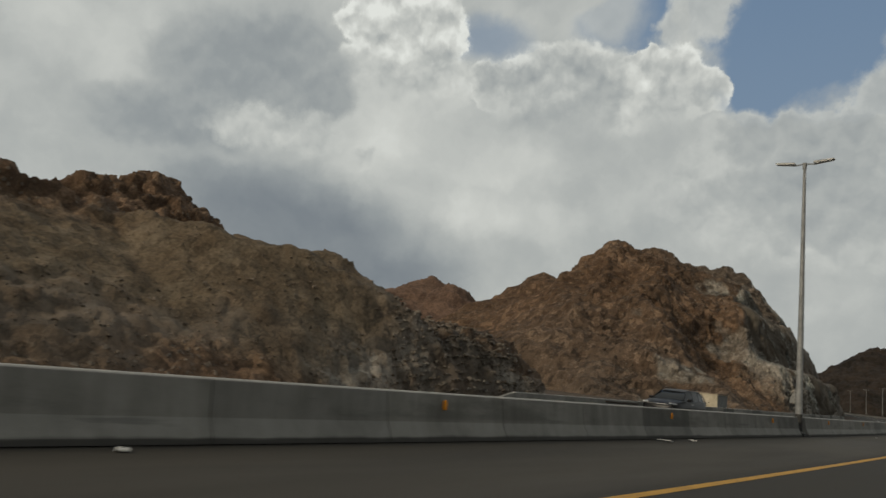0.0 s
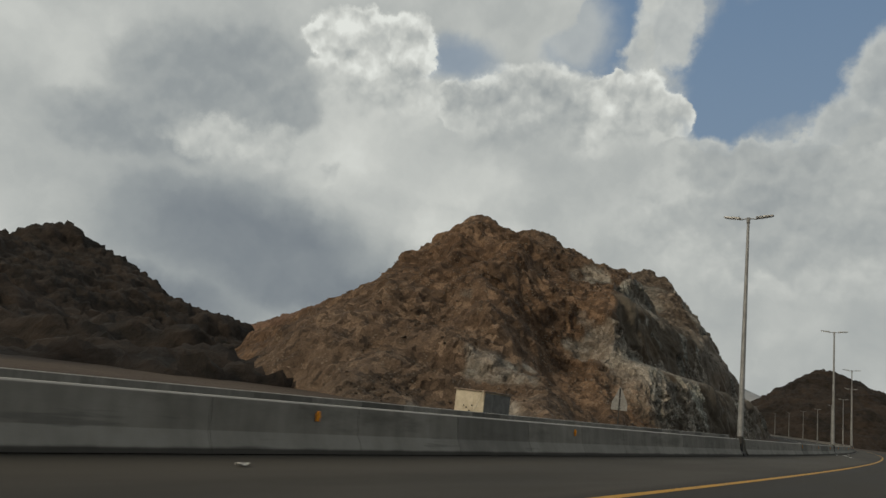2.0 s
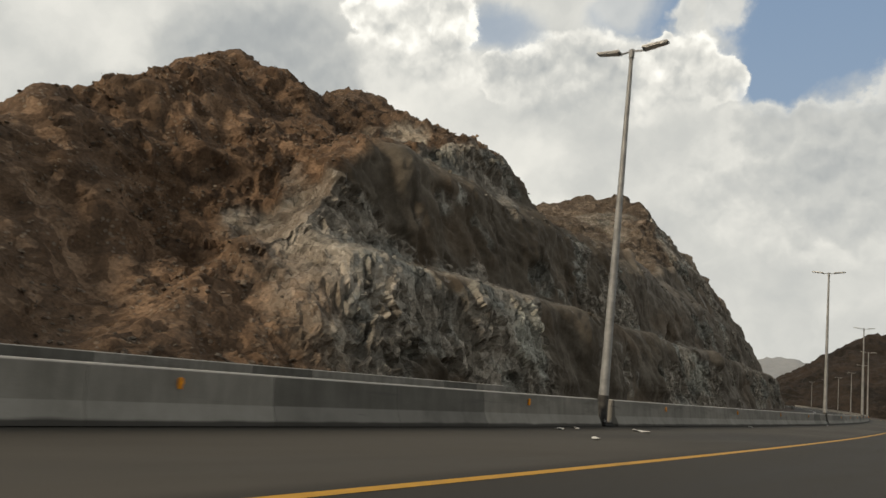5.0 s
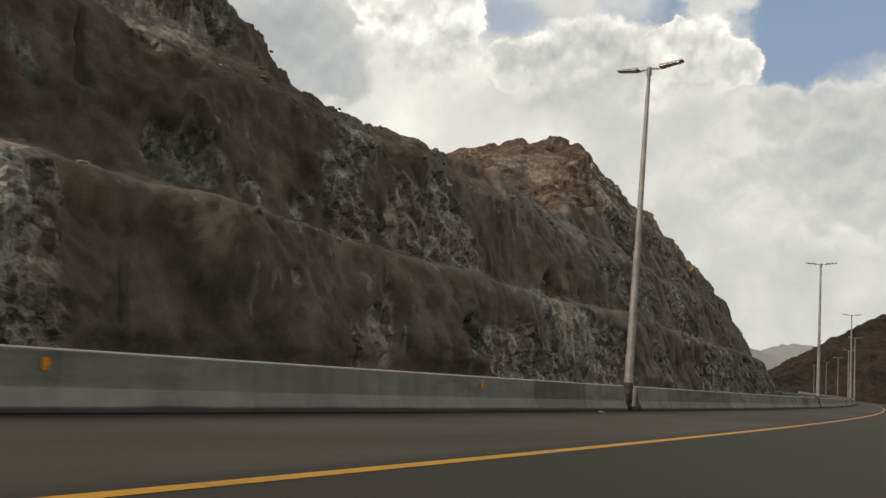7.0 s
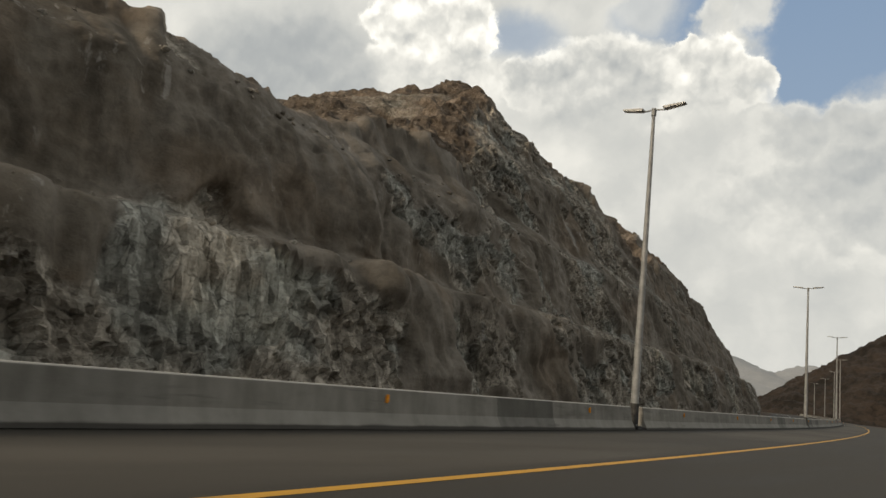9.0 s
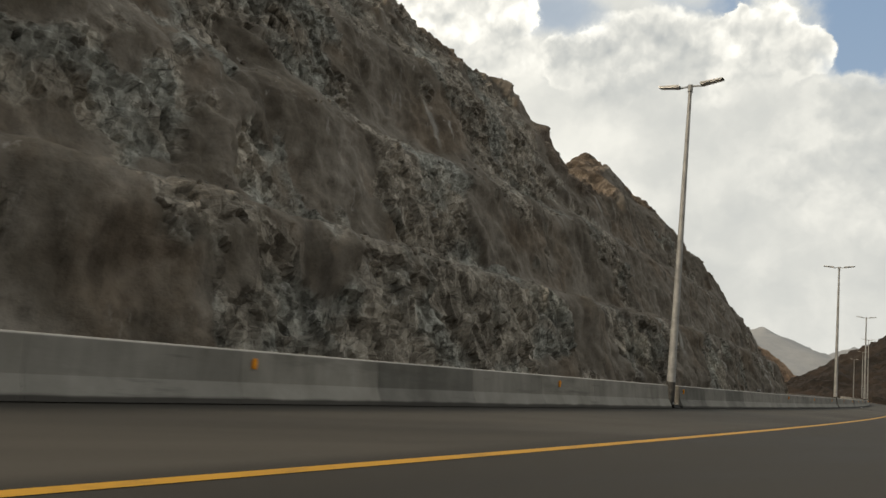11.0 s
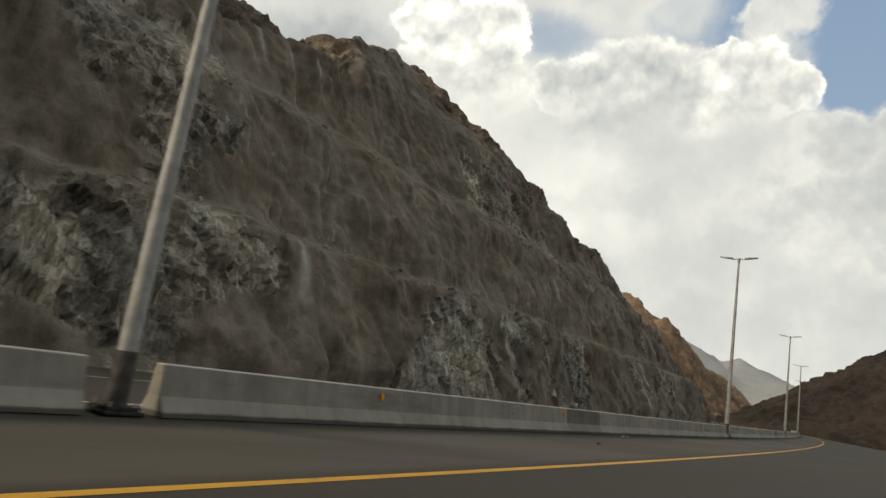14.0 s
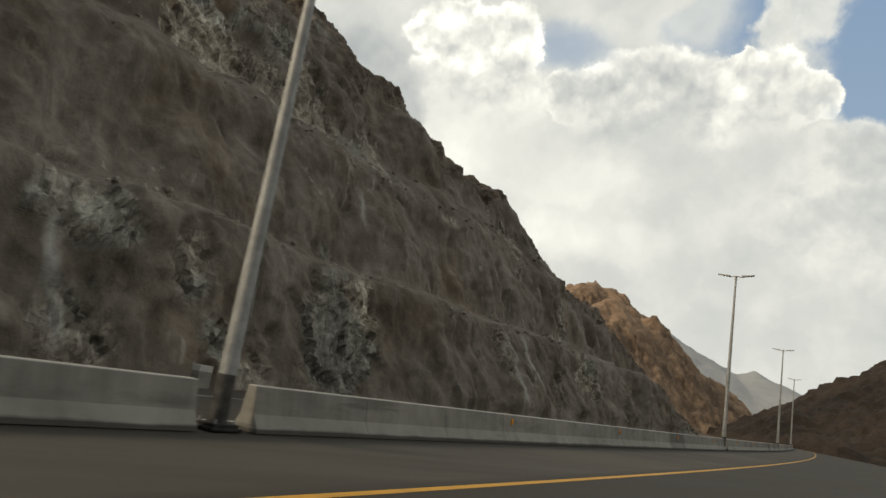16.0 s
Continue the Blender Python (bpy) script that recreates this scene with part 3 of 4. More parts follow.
    n.tree.links.new(em.outputs[0], n.add("ShaderNodeOutputMaterial").inputs[0])
    return m


def cloud_backdrop():
    az, el = np.radians(np.linspace(-60, 118, 90)), np.radians(np.linspace(-1.5, 75, 40))
    A, E = np.meshgrid(az, el, indexing="ij")
    R = 4500.0
    pts = np.stack([200 + R * np.cos(E) * np.cos(A), 30 + R * np.cos(E) * np.sin(A), R * np.sin(E)], -1)
    me = grid_mesh("cloud_backdrop", pts, cloud_look(), True)
    lay = me.uv_layers.new(name="UVMap")
    uv = np.stack([np.degrees(A) / 180.0, np.degrees(E) / 90.0], -1).reshape(-1, 2)
    vi = np.zeros(len(me.loops), dtype=np.int32)
    me.loops.foreach_get("vertex_index", vi)
    lay.data.foreach_set("uv", uv[vi].reshape(-1).astype(np.float32))
    tagged(new("backdrop", me), "overcast sky of grey and white clouds with blue gaps", "sky", kind="structure")


cloud_backdrop()


# ---- ground and roads ----
def ground():
    near = np.concatenate([np.arange(-120, 700, 8.0)])
    xs = np.concatenate([np.linspace(-3600, -130, 24), near, np.linspace(720, 4200, 28)])
    ys = np.concatenate([np.linspace(-3600, -90, 24), np.arange(-80, 420, 8.0), np.linspace(440, 4200, 26)])
    X, Y = np.meshgrid(xs, ys, indexing="ij")
    s, lat = along(X.ravel(), Y.ravel())
    z = (level(s, lat) - 0.12).reshape(X.shape)
    far = np.clip((np.hypot(X - 250, Y - 30) - 700) / 900, 0, 1)
    z = z * (1 - far) + 2.0 * far
    wide = np.clip((np.abs(lat.reshape(X.shape) - 9) - 20) / 20, 0, 1)
    z = z + wide * 0.25 * fbm(np.stack([X.ravel(), Y.ravel(), 0 * X.ravel()], 1), 40.0, 3, 5).reshape(X.shape)
    tagged(new("ground", grid_mesh("ground", np.stack([X, Y, z], -1), DESERT, True)), "dry brown desert gravel beside the highway", "ground", kind="structure")


def strip(name, s0, s1, lats, up, mat, step=3.0):
    s = np.arange(s0, s1 + 0.1, step)
    S, L = np.meshgrid(s, np.array(lats, float), indexing="ij")
    x, y = xy(S, L)
    return grid_mesh(name, np.stack([x, y, level(S, L) + up], -1), mat, True, {"lat": L})


ground()
tagged(new("road", strip("road", -260, 1100, np.linspace(-6.5, MEDIAN + 0.9, 24), 0.0, ASPHALT)), "dark grey worn asphalt carriageway of the highway", "road", kind="structure")
tagged(new("road", strip("road", -260, 1100, np.linspace(MEDIAN + 0.905, 25.5, 7), 0.0, ASPHALT)), "dark grey asphalt of the opposite carriageway", "road", kind="structure")
tagged(new("road_line", strip("road_line", -260, 1100, (6.75, 6.92), 0.006, YELLOW)), "solid yellow edge line painted on asphalt", "road marking", kind="structure")
for lat in (12.3, 20.6):
    tagged(new("road_line", strip("road_line", -260, 1100, (lat, lat + 0.15), 0.006, WHITE)), "solid white edge line painted on asphalt", "road marking", kind="structure")

# ---- mountains ----
CUT_LAT = (28.0, 29.6, 31.7, 36.9, 40.6, 45.8, 49.6, 54.6, 58.0, 61.0, 70.0, 200.0)
CUT_UP = (-1, 0, 8, 9, 17.81, 21.2, 31.1, 36.19, 42.08, 47.11, 62, 300)
# how far the lower and the upper faces come forward along the road
WAVE_AT = range(130, 531, 40)
WAVE_LOW = (0, -0.74, -0.66, -1.11, -0.58, -0.11, -0.1, 0.69, -0.56, -0.91, 0.01)
WAVE_HIGH = (-0.2, 1.6, 4.02, 2.2, 1.52, 0.88, 1.01, 2.82, 4.13, 3.97, 0)
# peaks of the natural slopes: along, left, up, fall before, fall after, fall to the road, fall behind
PEAKS = [(149, 70, 31, 0.58, 0.42, 0.7, 0.72), (119, 50, 12, 0.5, 0.5, 0.72, 0.6), (168.9, 66.3, 34.7, 0.77, 0.72, 0.52, 0.45),
         (156.2, 66.8, 31, 0.54, 0.52, 0.62, 0.5), (174.3, 61.6, 28.9, 0.39, 0.68, 0.15, 0.5), (192.1, 106.8, 30.5, 0.55, 0.39, 0.31, 0.5)]
CREST = [(209, 37.9, 25.9, 0.35, 0.51, 0.3, 0.45), (243.8, 36.9, 28.3, 0.31, 0.2, 0.3, 0.45), (286.2, 67.6, 52.4, 0.7, 0.8, 0.78, 0.5),
         (285, 76.4, 50.6, 0.51, 0.59, 0.82, 0.4), (317.5, 54.2, 41, 0.21, 0.94, 1.38, 0.5), (333.4, 57.6, 36.5, 0.28, 0.28, 0.99, 0.5),
         (391, 69.6, 51.2, 0.55, 0.6, 0.93, 0.5), (397.5, 58.4, 40.5, 0.63, 0.76, 1.07, 0.5), (426.6, 50.3, 31.1, 0.51, 1.1, 0.76, 0.5)]
TAIL = [(445, 44.1, 21.8, 0.41, 0.41, 0.76, 0.5), (466.1, 43.8, 17.2, 0.3, 0.39, 0.83, 0.5), (487.3, 38.5, 9.9, 0.25, 0.42, 0.79, 0.5),
         (504.9, 35, 4.5, 0.25, 0.35, 0.75, 0.5)]
SHOULDER = [(305.2, 62.7, 43.7, 0.5, 0.47, 0.84, 0.5), (213, 48.9, 23.8, 0.31, 0.41, 0.49, 0.45), (262, 58, 33, 0.6, 0.3, 0.9, 0.5),
         (362.1, 51.4, 42.1, 0.65, 0.32, 1.04, 0.5)]


# stretches of bare rock on the lower and the upper face: along, up, half length, half height, how bare
BARE_LOW = [(133, 2, 4, 4, 1.0), (138, 5, 5, 6, 1.0), (145, 5, 5, 4, 0.7), (150, 3.5, 5, 4, 0.8), (156.5, 4, 3.5, 4.5, 1.0), (172, 5, 1.8, 2.6, 1.0), (194, 2, 5, 2.5, 0.7), (200, 2.3, 4, 3, 0.8),
            (214, 5, 8, 5, 1.0), (283, 4, 12, 5, 1.1), (292, 6.5, 3, 2, 1.0), (315, 4, 4, 4.5, 1.0), (327, 6.3, 2, 2, 0.9), (348, 3.5, 5, 4, 1.0),
            (361, 6.8, 2.5, 1.6, 1.0), (381, 5.2, 3.5, 4, 1.1), (403, 5, 1.2, 4.5, 0.9), (428, 5.8, 3, 4, 0.8), (240, 3, 8, 3, 0.6), (181, 3, 1.6, 3.5, 0.8), (224, 3, 4, 3, 0.6)]
BARE_HIGH = [(155, 15, 9, 4.5, -0.5), (160, 24, 7, 4, 1.0), (173, 25, 6, 4, 0.7), (167, 11.5, 5, 3, 0.6), (194, 12.5, 6, 3.5, 0.9), (265, 30, 11, 5, 0.9), (282, 14, 7, 6, 1.1), (289, 14, 3, 3, -0.8),
             (308, 25, 7, 4, 0.9), (313, 20.5, 5, 3, 0.7), (321, 20, 4, 3, 0.6), (374, 23.7, 6.5, 4, 1.1), (403, 18, 3, 1.6, 0.9), (421, 17, 5, 3, 0.8), (245, 13, 8, 3, 0.6), (285, 40, 12, 8, 0.75), (305, 34, 9, 7, 0.7), (262, 33, 9, 5, 0.6), (327, 22, 5, 3, 0.5)]
# rock of a paler kind: along, up, half length, half height
PALE = [(382, 5.4, 3.0, 3.2), (361.5, 6.8, 2.2, 1.4), (348, 3.5, 4.0, 3.5), (292.5, 7.0, 3.0, 1.6), (428, 5.5, 3.0, 3.5), (374, 24.0, 6.0, 3.5), (215, 5.0, 6.0, 4.0), (156, 4.5, 3.0, 3.5), (172, 5.0, 1.8, 2.4), (133, 2.0, 2.5, 2.5), (162, 25.0, 4.0, 3.0), (403, 18.0, 2.5, 1.5), (314, 4.0, 3.0, 3.5)]
# pale runs of lime below the drain holes: along, top, foot, half width
DRIPS = [(289.2, 27.5, 20.9, 0.22), (291.5, 25.5, 22.5, 0.16), (302.5, 27.5, 22.0, 0.20), (310.0, 29.3, 23.0, 0.22), (312.5, 27.0, 22.5, 0.18), (336.2, 29.6, 24.0, 0.18), (340.4, 28.2, 21.0, 0.20),
         (343.0, 27.9, 25.2, 0.16), (388.3, 16.9, 12.6, 0.18), (404.0, 7.6, 0.2, 0.24), (360.0, 6.6, 0.2, 0.26), (330.2, 8.2, 4.0, 0.40), (313.0, 3.6, 0.2, 0.26), (408.0, 8.0, 1.5, 0.20)]
# rock that stands out of the earth of the slopes: along, left, half length, half width, how bare
OUTCROP = [(94, 39, 6, 4, 0.62), (104, 36, 4, 3, 0.55), (111, 43, 3, 5, 0.68), (117, 40, 2.0, 4, 0.45), (136, 40, 4, 4, 0.9), (120, 54, 5, 4, 0.4), (140, 46, 3, 6, 0.5), (158, 50, 5, 6, 0.6), (268, 66, 12, 10, 0.6), (292, 60, 9, 9, 0.8), (284, 53, 9, 5, 0.8), (303, 55, 8, 6, 0.7)]


def cone_height(s, lat, peaks):
    out = np.full(s.shape, -40.0)
    for ps, pl, up, k0, k1, f0, f1 in peaks:
        ds, dl = s - ps, lat - pl
        a = np.where(ds < 0, k0, k1) * ds
        b = np.where(dl < 0, f0, f1) * dl
        h = up - np.sqrt(a * a + b * b + 0.5) + 0.5
        out = np.maximum(out, h) + np.clip(2.0 - np.abs(out - h), 0, 2) ** 2 / 8
    return out


def normals(p):
    a = np.gradient(p, axis=0)
    b = np.gradient(p, axis=1)
    n = np.cross(a, b)
    return n / (np.linalg.norm(n, axis=2, keepdims=True) + 1e-9)


def cutting():
    lats = np.concatenate([np.linspace(28.0, 29.2, 6), np.linspace(29.3, 32.2, 42), np.linspace(32.4, 36.2, 14), np.linspace(36.35, 41.0, 50),
                           np.linspace(41.3, 45.0, 12), np.linspace(45.2, 50.0, 48), np.linspace(50.3, 53.9, 10), np.linspace(54.1, 58.2, 34),
                           np.linspace(58.6, 75, 34), 75 + np.cumsum(np.linspace(0.6, 3.2, 34))])
    s = np.concatenate([np.arange(74, 126, 0.5), np.arange(126, 432, 0.23), np.arange(432, 532, 0.4)])
    S, L = np.meshgrid(s, lats, indexing="ij")
    flat = np.stack([S.ravel(), L.ravel(), 0 * S.ravel()], 1)
    wob = fbm(flat * (1, 0.3, 1), 14.0, 3, 3, 0.5).reshape(S.shape) * 1.0
    drift = lumps(flat * (1, 0, 1), 45.0, 9).reshape(S.shape)
    lip = wob + 0.50 * lumps(flat * (1, 0.3, 1), 4.5, 12).reshape(S.shape) + 0.55 * lumps(flat * (1, 0.2, 1), 8.5, 13).reshape(S.shape) + np.interp(S, WAVE_AT, WAVE_LOW) + np.interp(S, WAVE_AT, WAVE_HIGH) * np.clip((L - 34) / 8, 0, 1)
    cut = sum(np.interp(L + lip + o, CUT_LAT, CUT_UP) for o in (-0.8, -0.5, -0.2, 0.0, 0.2, 0.5, 0.8)) / 7 + drift * np.clip((L - 31) / 10, 0, 1) * 0.9
    slope = (L - 30.8 + wob) * 0.72 - 0.2
    k = np.clip((S - 130.5 + wob * 2) / 5, 0, 1)
    k = k * k * (3 - 2 * k)
    cut = slope * (1 - k) + cut * k
    rough = fbm(flat, 22.0, 5, 21, 0.52).reshape(S.shape) * 1.4 * np.clip((L - 30) / 12, 0.1, 1)
    nat = cone_height(S, L, PEAKS + CREST + TAIL + SHOULDER) + rough
    # a gully from the first summit down to the road
    gx, gy = (118 - 147) / 37.64, (38 - 62) / 37.64
    run, off = (S - 147) * gx + (L - 62) * gy, -(S - 147) * gy + (L - 62) * gx + 1.3 * wob - 5.0
    reach = np.clip((run - 12) / 12, 0, 1) * np.clip((58 - run) / 16, 0, 1)
    nat = nat - 7.5 * np.exp(-(np.where(off < 0, off / 6.0, off / 7.0)) ** 2) * reach
    nat = nat + 7.0 * np.exp(-((off + 9.0 + 0.25 * (run - 17)) / 4.8) ** 2 - ((run - 14) / 13.0) ** 2)
    nat = nat - 3.6 * np.exp(-((S - 116) / 14) ** 2 - ((L - 83) / 11) ** 2)
    ribs = 1 - np.abs(fbm(flat * (1, 0.4, 1), 12.0, 2, 27, 0.5).reshape(S.shape))
    nat = nat + (ribs - 0.72) * 2.6 * np.clip((L - 32) / 12, 0, 1)
    nat = nat - np.clip(S - 516, 0, 99) * 0.8 - np.clip(90 + (L - 45) * 0.72 + 4 * wob - S, 0, 99) * 0.5 - np.clip(L - 128, 0, 99) * 3.0
    up = np.minimum(cut, nat)
    soil = np.clip((cut - nat) / 1.2 + 0.2, 1 - k, 1)
    up = np.maximum(up, -1.0)
    x, y = xy(S, L)
    base = level(S, np.full_like(S, MEDIAN)) - 0.35
    P = np.stack([x, y, base + up], -1)
    N = normals(P)
    N = N * np.where(N[..., 2:] < 0, -1, 1)
    Q = np.stack([S, L, up], -1).reshape(-1, 3)
    bare = (0.50 * fbm(Q * (1, 0.6, 1.0), 13.0, 4, 31) + 0.42 * fbm(Q * (1, 0.6, 0.8), 4.2, 3, 37)).reshape(S.shape)
    for ps, ph, rs, rh, amp in BARE_LOW + BARE_HIGH:
        bare = bare + amp * np.exp(-((S - ps) / rs) ** 2 - ((up - ph) / rh) ** 2)
    out = 0.35 * fbm(Q, 5.0, 3, 33).reshape(S.shape)
    for ps, pl, rs, rl, amp in OUTCROP:
        out = out + amp * np.exp(-((S - ps) / rs) ** 2 - ((L - pl) / rl) ** 2)
    out = np.clip((out - 0.42) / 0.2, 0, 1)
    bare = np.clip((bare - np.interp(S, (300, 335), (0.15, 0.20))) / np.interp(S, (300, 335), (0.22, 0.45)), 0, np.interp(S, (300, 335), (1.0, 0.74)))
    bare, soil = np.maximum(bare, out * soil), soil * (1 - 0.62 * out)
    lean = np.stack([Q[:, 0] + 0.35 * Q[:, 2], Q[:, 1], Q[:, 2] - 0.22 * Q[:, 0]], 1) + 0.35 * np.stack([lumps(Q, 3.0, 81 + i) for i in range(3)], 1)
    b1, c1 = blocks(lean * (1, 0.8, 0.72), 2.2, 41)
    b2, _ = blocks(lean * (1, 0.9, 0.75), 1.0, 47)
    b3, _ = blocks(lean * (1, 1, 0.8), 0.5, 53)
    jag = (0.44 * b1 + 0.30 * b2 + 0.08 * b3 - 0.16 * np.clip(1 - c1 / 0.06, 0, 1)).reshape(S.shape)

    def pillow(scale, k, seed):
        """Rounded bulges with soft hollows between them."""
        return np.sqrt(lumps(Q * k, scale, seed) ** 2 + 0.03)

    skin = (2.4 * pillow(6.5, (1, 0.6, 0.60), 61) + 1.15 * pillow(2.9, (1, 0.7, 0.45), 62) + 0.25 * pillow(1.3, (1, 0.8, 0.6), 67) - 1.15).reshape(S.shape)
    skin = skin + 0.34 * jag + 0.05 * fbm(Q, 0.8, 2, 68).reshape(S.shape)

    def ridged(scale, seed):
        return (1 - 2.2 * np.abs(lumps(Q * (1, 1, 0.7), scale, seed))).reshape(S.shape)

    crag = 0.9 * ridged(9.0, 77) + 0.62 * ridged(4.1, 78) + 0.40 * ridged(1.9, 79) + 0.2 * fbm(Q, 2.0, 3, 76).reshape(S.shape)
    scree = 0.12 * b2.reshape(S.shape) + 0.07 * b3.reshape(S.shape) + 0.34 * np.clip(b1.reshape(S.shape), 0, 1)
    gap = np.abs(lumps(Q * (1, 0.6, 0.16), 5.0, 64)) + 0.10 * np.abs(lumps(Q, 3.0, 65))
    skin = skin - 0.95 * np.exp(-(gap / 0.05) ** 2).reshape(S.shape) * np.clip(0.3 + fbm(Q, 9.0, 2, 66), 0, 1).reshape(S.shape)
    skin = skin * np.clip(1.3 - N[..., 2], 0.2, 1)
    d = (1 - soil) * (bare * jag * np.clip(1.3 - N[..., 2], 0.3, 1) + (1 - bare) * skin) + soil * (scree + 0.95 * crag * np.clip(up / 14, 0.25, 1))
    d = d * np.clip((up + 0.6) / 1.5, 0, 1)
    P = P + N * d[..., None]
    ridge = np.clip(soil, 0, 1)
    pale = np.zeros_like(S)
    for ps, ph, rs, rh in PALE:
        pale = np.maximum(pale, np.exp(-((S - ps) / rs) ** 2 - ((up - ph) / rh) ** 2))
    drip = np.zeros_like(S)
    for ps, top, foot, w in DRIPS:
        wander = 0.35 * lumps(Q * (0, 0, 1), 2.0, int(ps)).reshape(S.shape)
        drip = np.maximum(drip, np.exp(-((S - ps - wander) / w) ** 2) * np.clip((top - up) / 0.5, 0, 1) * np.clip((up - foot) / 1.5, 0, 1))
    red = np.clip(1.1 - np.abs(S - 138) / 70 + np.clip((L - 80) / 15, 0, 1) * (S < 240), 0, 1) + 0.2 * np.clip(1 - np.abs(S - 275) / 22, 0, 1)
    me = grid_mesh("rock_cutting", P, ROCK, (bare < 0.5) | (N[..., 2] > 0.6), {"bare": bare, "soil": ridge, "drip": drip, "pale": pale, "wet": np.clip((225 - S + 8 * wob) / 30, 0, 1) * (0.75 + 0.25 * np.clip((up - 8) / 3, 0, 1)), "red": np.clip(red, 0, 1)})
    tagged(new("rock_cutting", me), "steep grey-brown rock cutting with benches below a brown mountain", "mountain", kind="structure")
    return S, L, P, soil, up, N


CUT = cutting()


def hill(name, label, peaks, s_range, lat_range, step, mat, seed, relief=2.0, fine=1.0, red=0.5, rock=True, bare_below=-9.0, floor=-1.0, toe=None, world=False, sag=None):
    s = np.arange(*s_range, step)
    l = np.arange(*lat_range, step)
    S, L = np.meshgrid(s, l, indexing="ij")
    flat = np.stack([S.ravel(), L.ravel(), 0 * S.ravel()], 1)
    up = cone_height(S, L, peaks) + fbm(flat, 10.0 * relief, 5, seed, 0.52).reshape(S.shape) * relief
    soil = np.ones_like(up)
    soft = np.zeros_like(up)
    if sag is not None:
        up = up + np.interp(S, *sag) * np.clip((62 - L) / 14, 0, 1)
    if toe is not None:
        cut = (L - toe + 0.8 * lumps(flat * (1, 0, 0), 9.0, seed + 5).reshape(S.shape)) * np.interp(S, (18, 36), (0.55, 1.9))
        soil = np.clip((cut - up) / 1.5, np.interp(S, (-10, 16, 34), (0.95, 0.85, 0.45)), 1)
        soil = np.clip(soil + 0.5 * fbm(flat, 9.0, 3, seed + 6).reshape(S.shape) + np.clip((L - 36) / 6, 0, 1), 0.25, 1)
        up = np.minimum(up, cut)
        soft = np.clip((37 - S) / 8, 0, 1) * np.clip((47 - L) / 4, 0, 1) * np.clip(0.60 + (up - 2.0) / 4 + 0.4 * fbm(flat, 6.0, 3, seed + 8).reshape(S.shape), 0, 1)
        soil = np.maximum(soil, soft)
    edge = np.minimum(np.minimum(S - s_range[0], s[-1] - S), np.minimum(L - lat_range[0], l[-1] - L))
    up = np.minimum(up, edge * 1.3 - 1.0)
    up = np.maximum(up, floor)
    x, y = (S, L) if world else xy(S, L)
    P = np.stack([x, y, up if world else rise(S) + up + FALL * MEDIAN - 0.35], -1)
    N = normals(P)
    N = N * np.where(N[..., 2:] < 0, -1, 1)
    Q = np.stack([S, L, up], -1).reshape(-1, 3)
    b1, _ = blocks(Q * (1, 0.9, 0.7), 1.9 * fine, seed + 1)
    b2, _ = blocks(Q, 0.8 * fine, seed + 2)
    d = (0.42 * b1 + 0.26 * b2 + 0.55 * fbm(Q, 7.0 * fine, 2, seed + 3, 0.5)) * fine
    if toe is not None:
        high = np.clip((up.ravel() - 5.5) / 4, 0, 1) * np.clip((L.ravel() - 38) / 8, 0, 1)
        rough = [1 - 2.3 * np.abs(lumps(Q * (1, 1, 0.7), k, seed + 7)) for k in (11.0, 5.0, 2.3, 1.2)]
        d = d + high * (1.0 * rough[0] + 0.7 * rough[1] + 0.40 * rough[2] + 0.2 * rough[3] - 0.5) + (1 - high) * (0.15 * rough[2] + 0.12 * rough[3] + 0.12 * np.clip(b1, 0, 1) - 0.05)
    P = P + N * (d.reshape(S.shape) * np.clip((up + 0.6) / 1.5, 0, 1) * (1 - 0.65 * soft))[..., None]
    bare = np.clip(0.6 + fbm(Q, 9.0, 3, seed + 4).reshape(S.shape) + (up < bare_below), 0, 1)
    me = grid_mesh(name, P, mat, False, {"bare": bare, "soil": soil, "red": np.full_like(S, red), "soft": soft} if rock else None)
    tagged(new(name, me), label, "hill", kind="structure")
    return S, L, P, soil, up, N


FRONT = hill("hill", "brown rocky hill with a grey rubble cut beside the road",
     [(29.5, 41.4, 9.1, 0.03, 0.62, 0.49, 0.1), (26.9, 53.3, 10.2, 0.08, 0.76, 0.2, 0.1), (44.7, 33.7, 4.5, 0.13, 1.81, 1.05, 0.35), (39.7, 79.7, 20.3, 0.54, 1.15, 0.85, 0.4), (29.5, 80.1, 16.9, 0.2, 1.0, 0.6, 0.4), (12, 74, 14.0, 0.1, 0.5, 0.45, 0.3), (-30, 62, 15.0, 0.1, 0.22, 0.45, 0.3)],
     (-45, 66), (28, 105), 0.28, ROCK, 101, 0.9, 0.5, 1.0, toe=30.0, sag=((8, 18, 28, 29.2, 30.5, 31.6, 32.6, 34, 35.2, 36.2, 37.4, 38.6, 40), (-0.4, -0.8, -0.9, -1.0, -0.3, -0.1, -1.2, -1.6, -1.7, -1.1, -0.8, -0.4, 0.3)))
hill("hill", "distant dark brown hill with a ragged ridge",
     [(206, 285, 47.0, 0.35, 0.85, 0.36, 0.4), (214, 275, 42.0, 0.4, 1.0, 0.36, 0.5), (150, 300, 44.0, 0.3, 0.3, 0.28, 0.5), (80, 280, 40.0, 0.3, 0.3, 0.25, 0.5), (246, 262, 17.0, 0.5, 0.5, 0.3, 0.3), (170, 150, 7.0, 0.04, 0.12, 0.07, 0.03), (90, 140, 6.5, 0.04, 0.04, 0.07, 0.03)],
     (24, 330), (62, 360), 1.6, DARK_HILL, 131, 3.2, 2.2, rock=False)
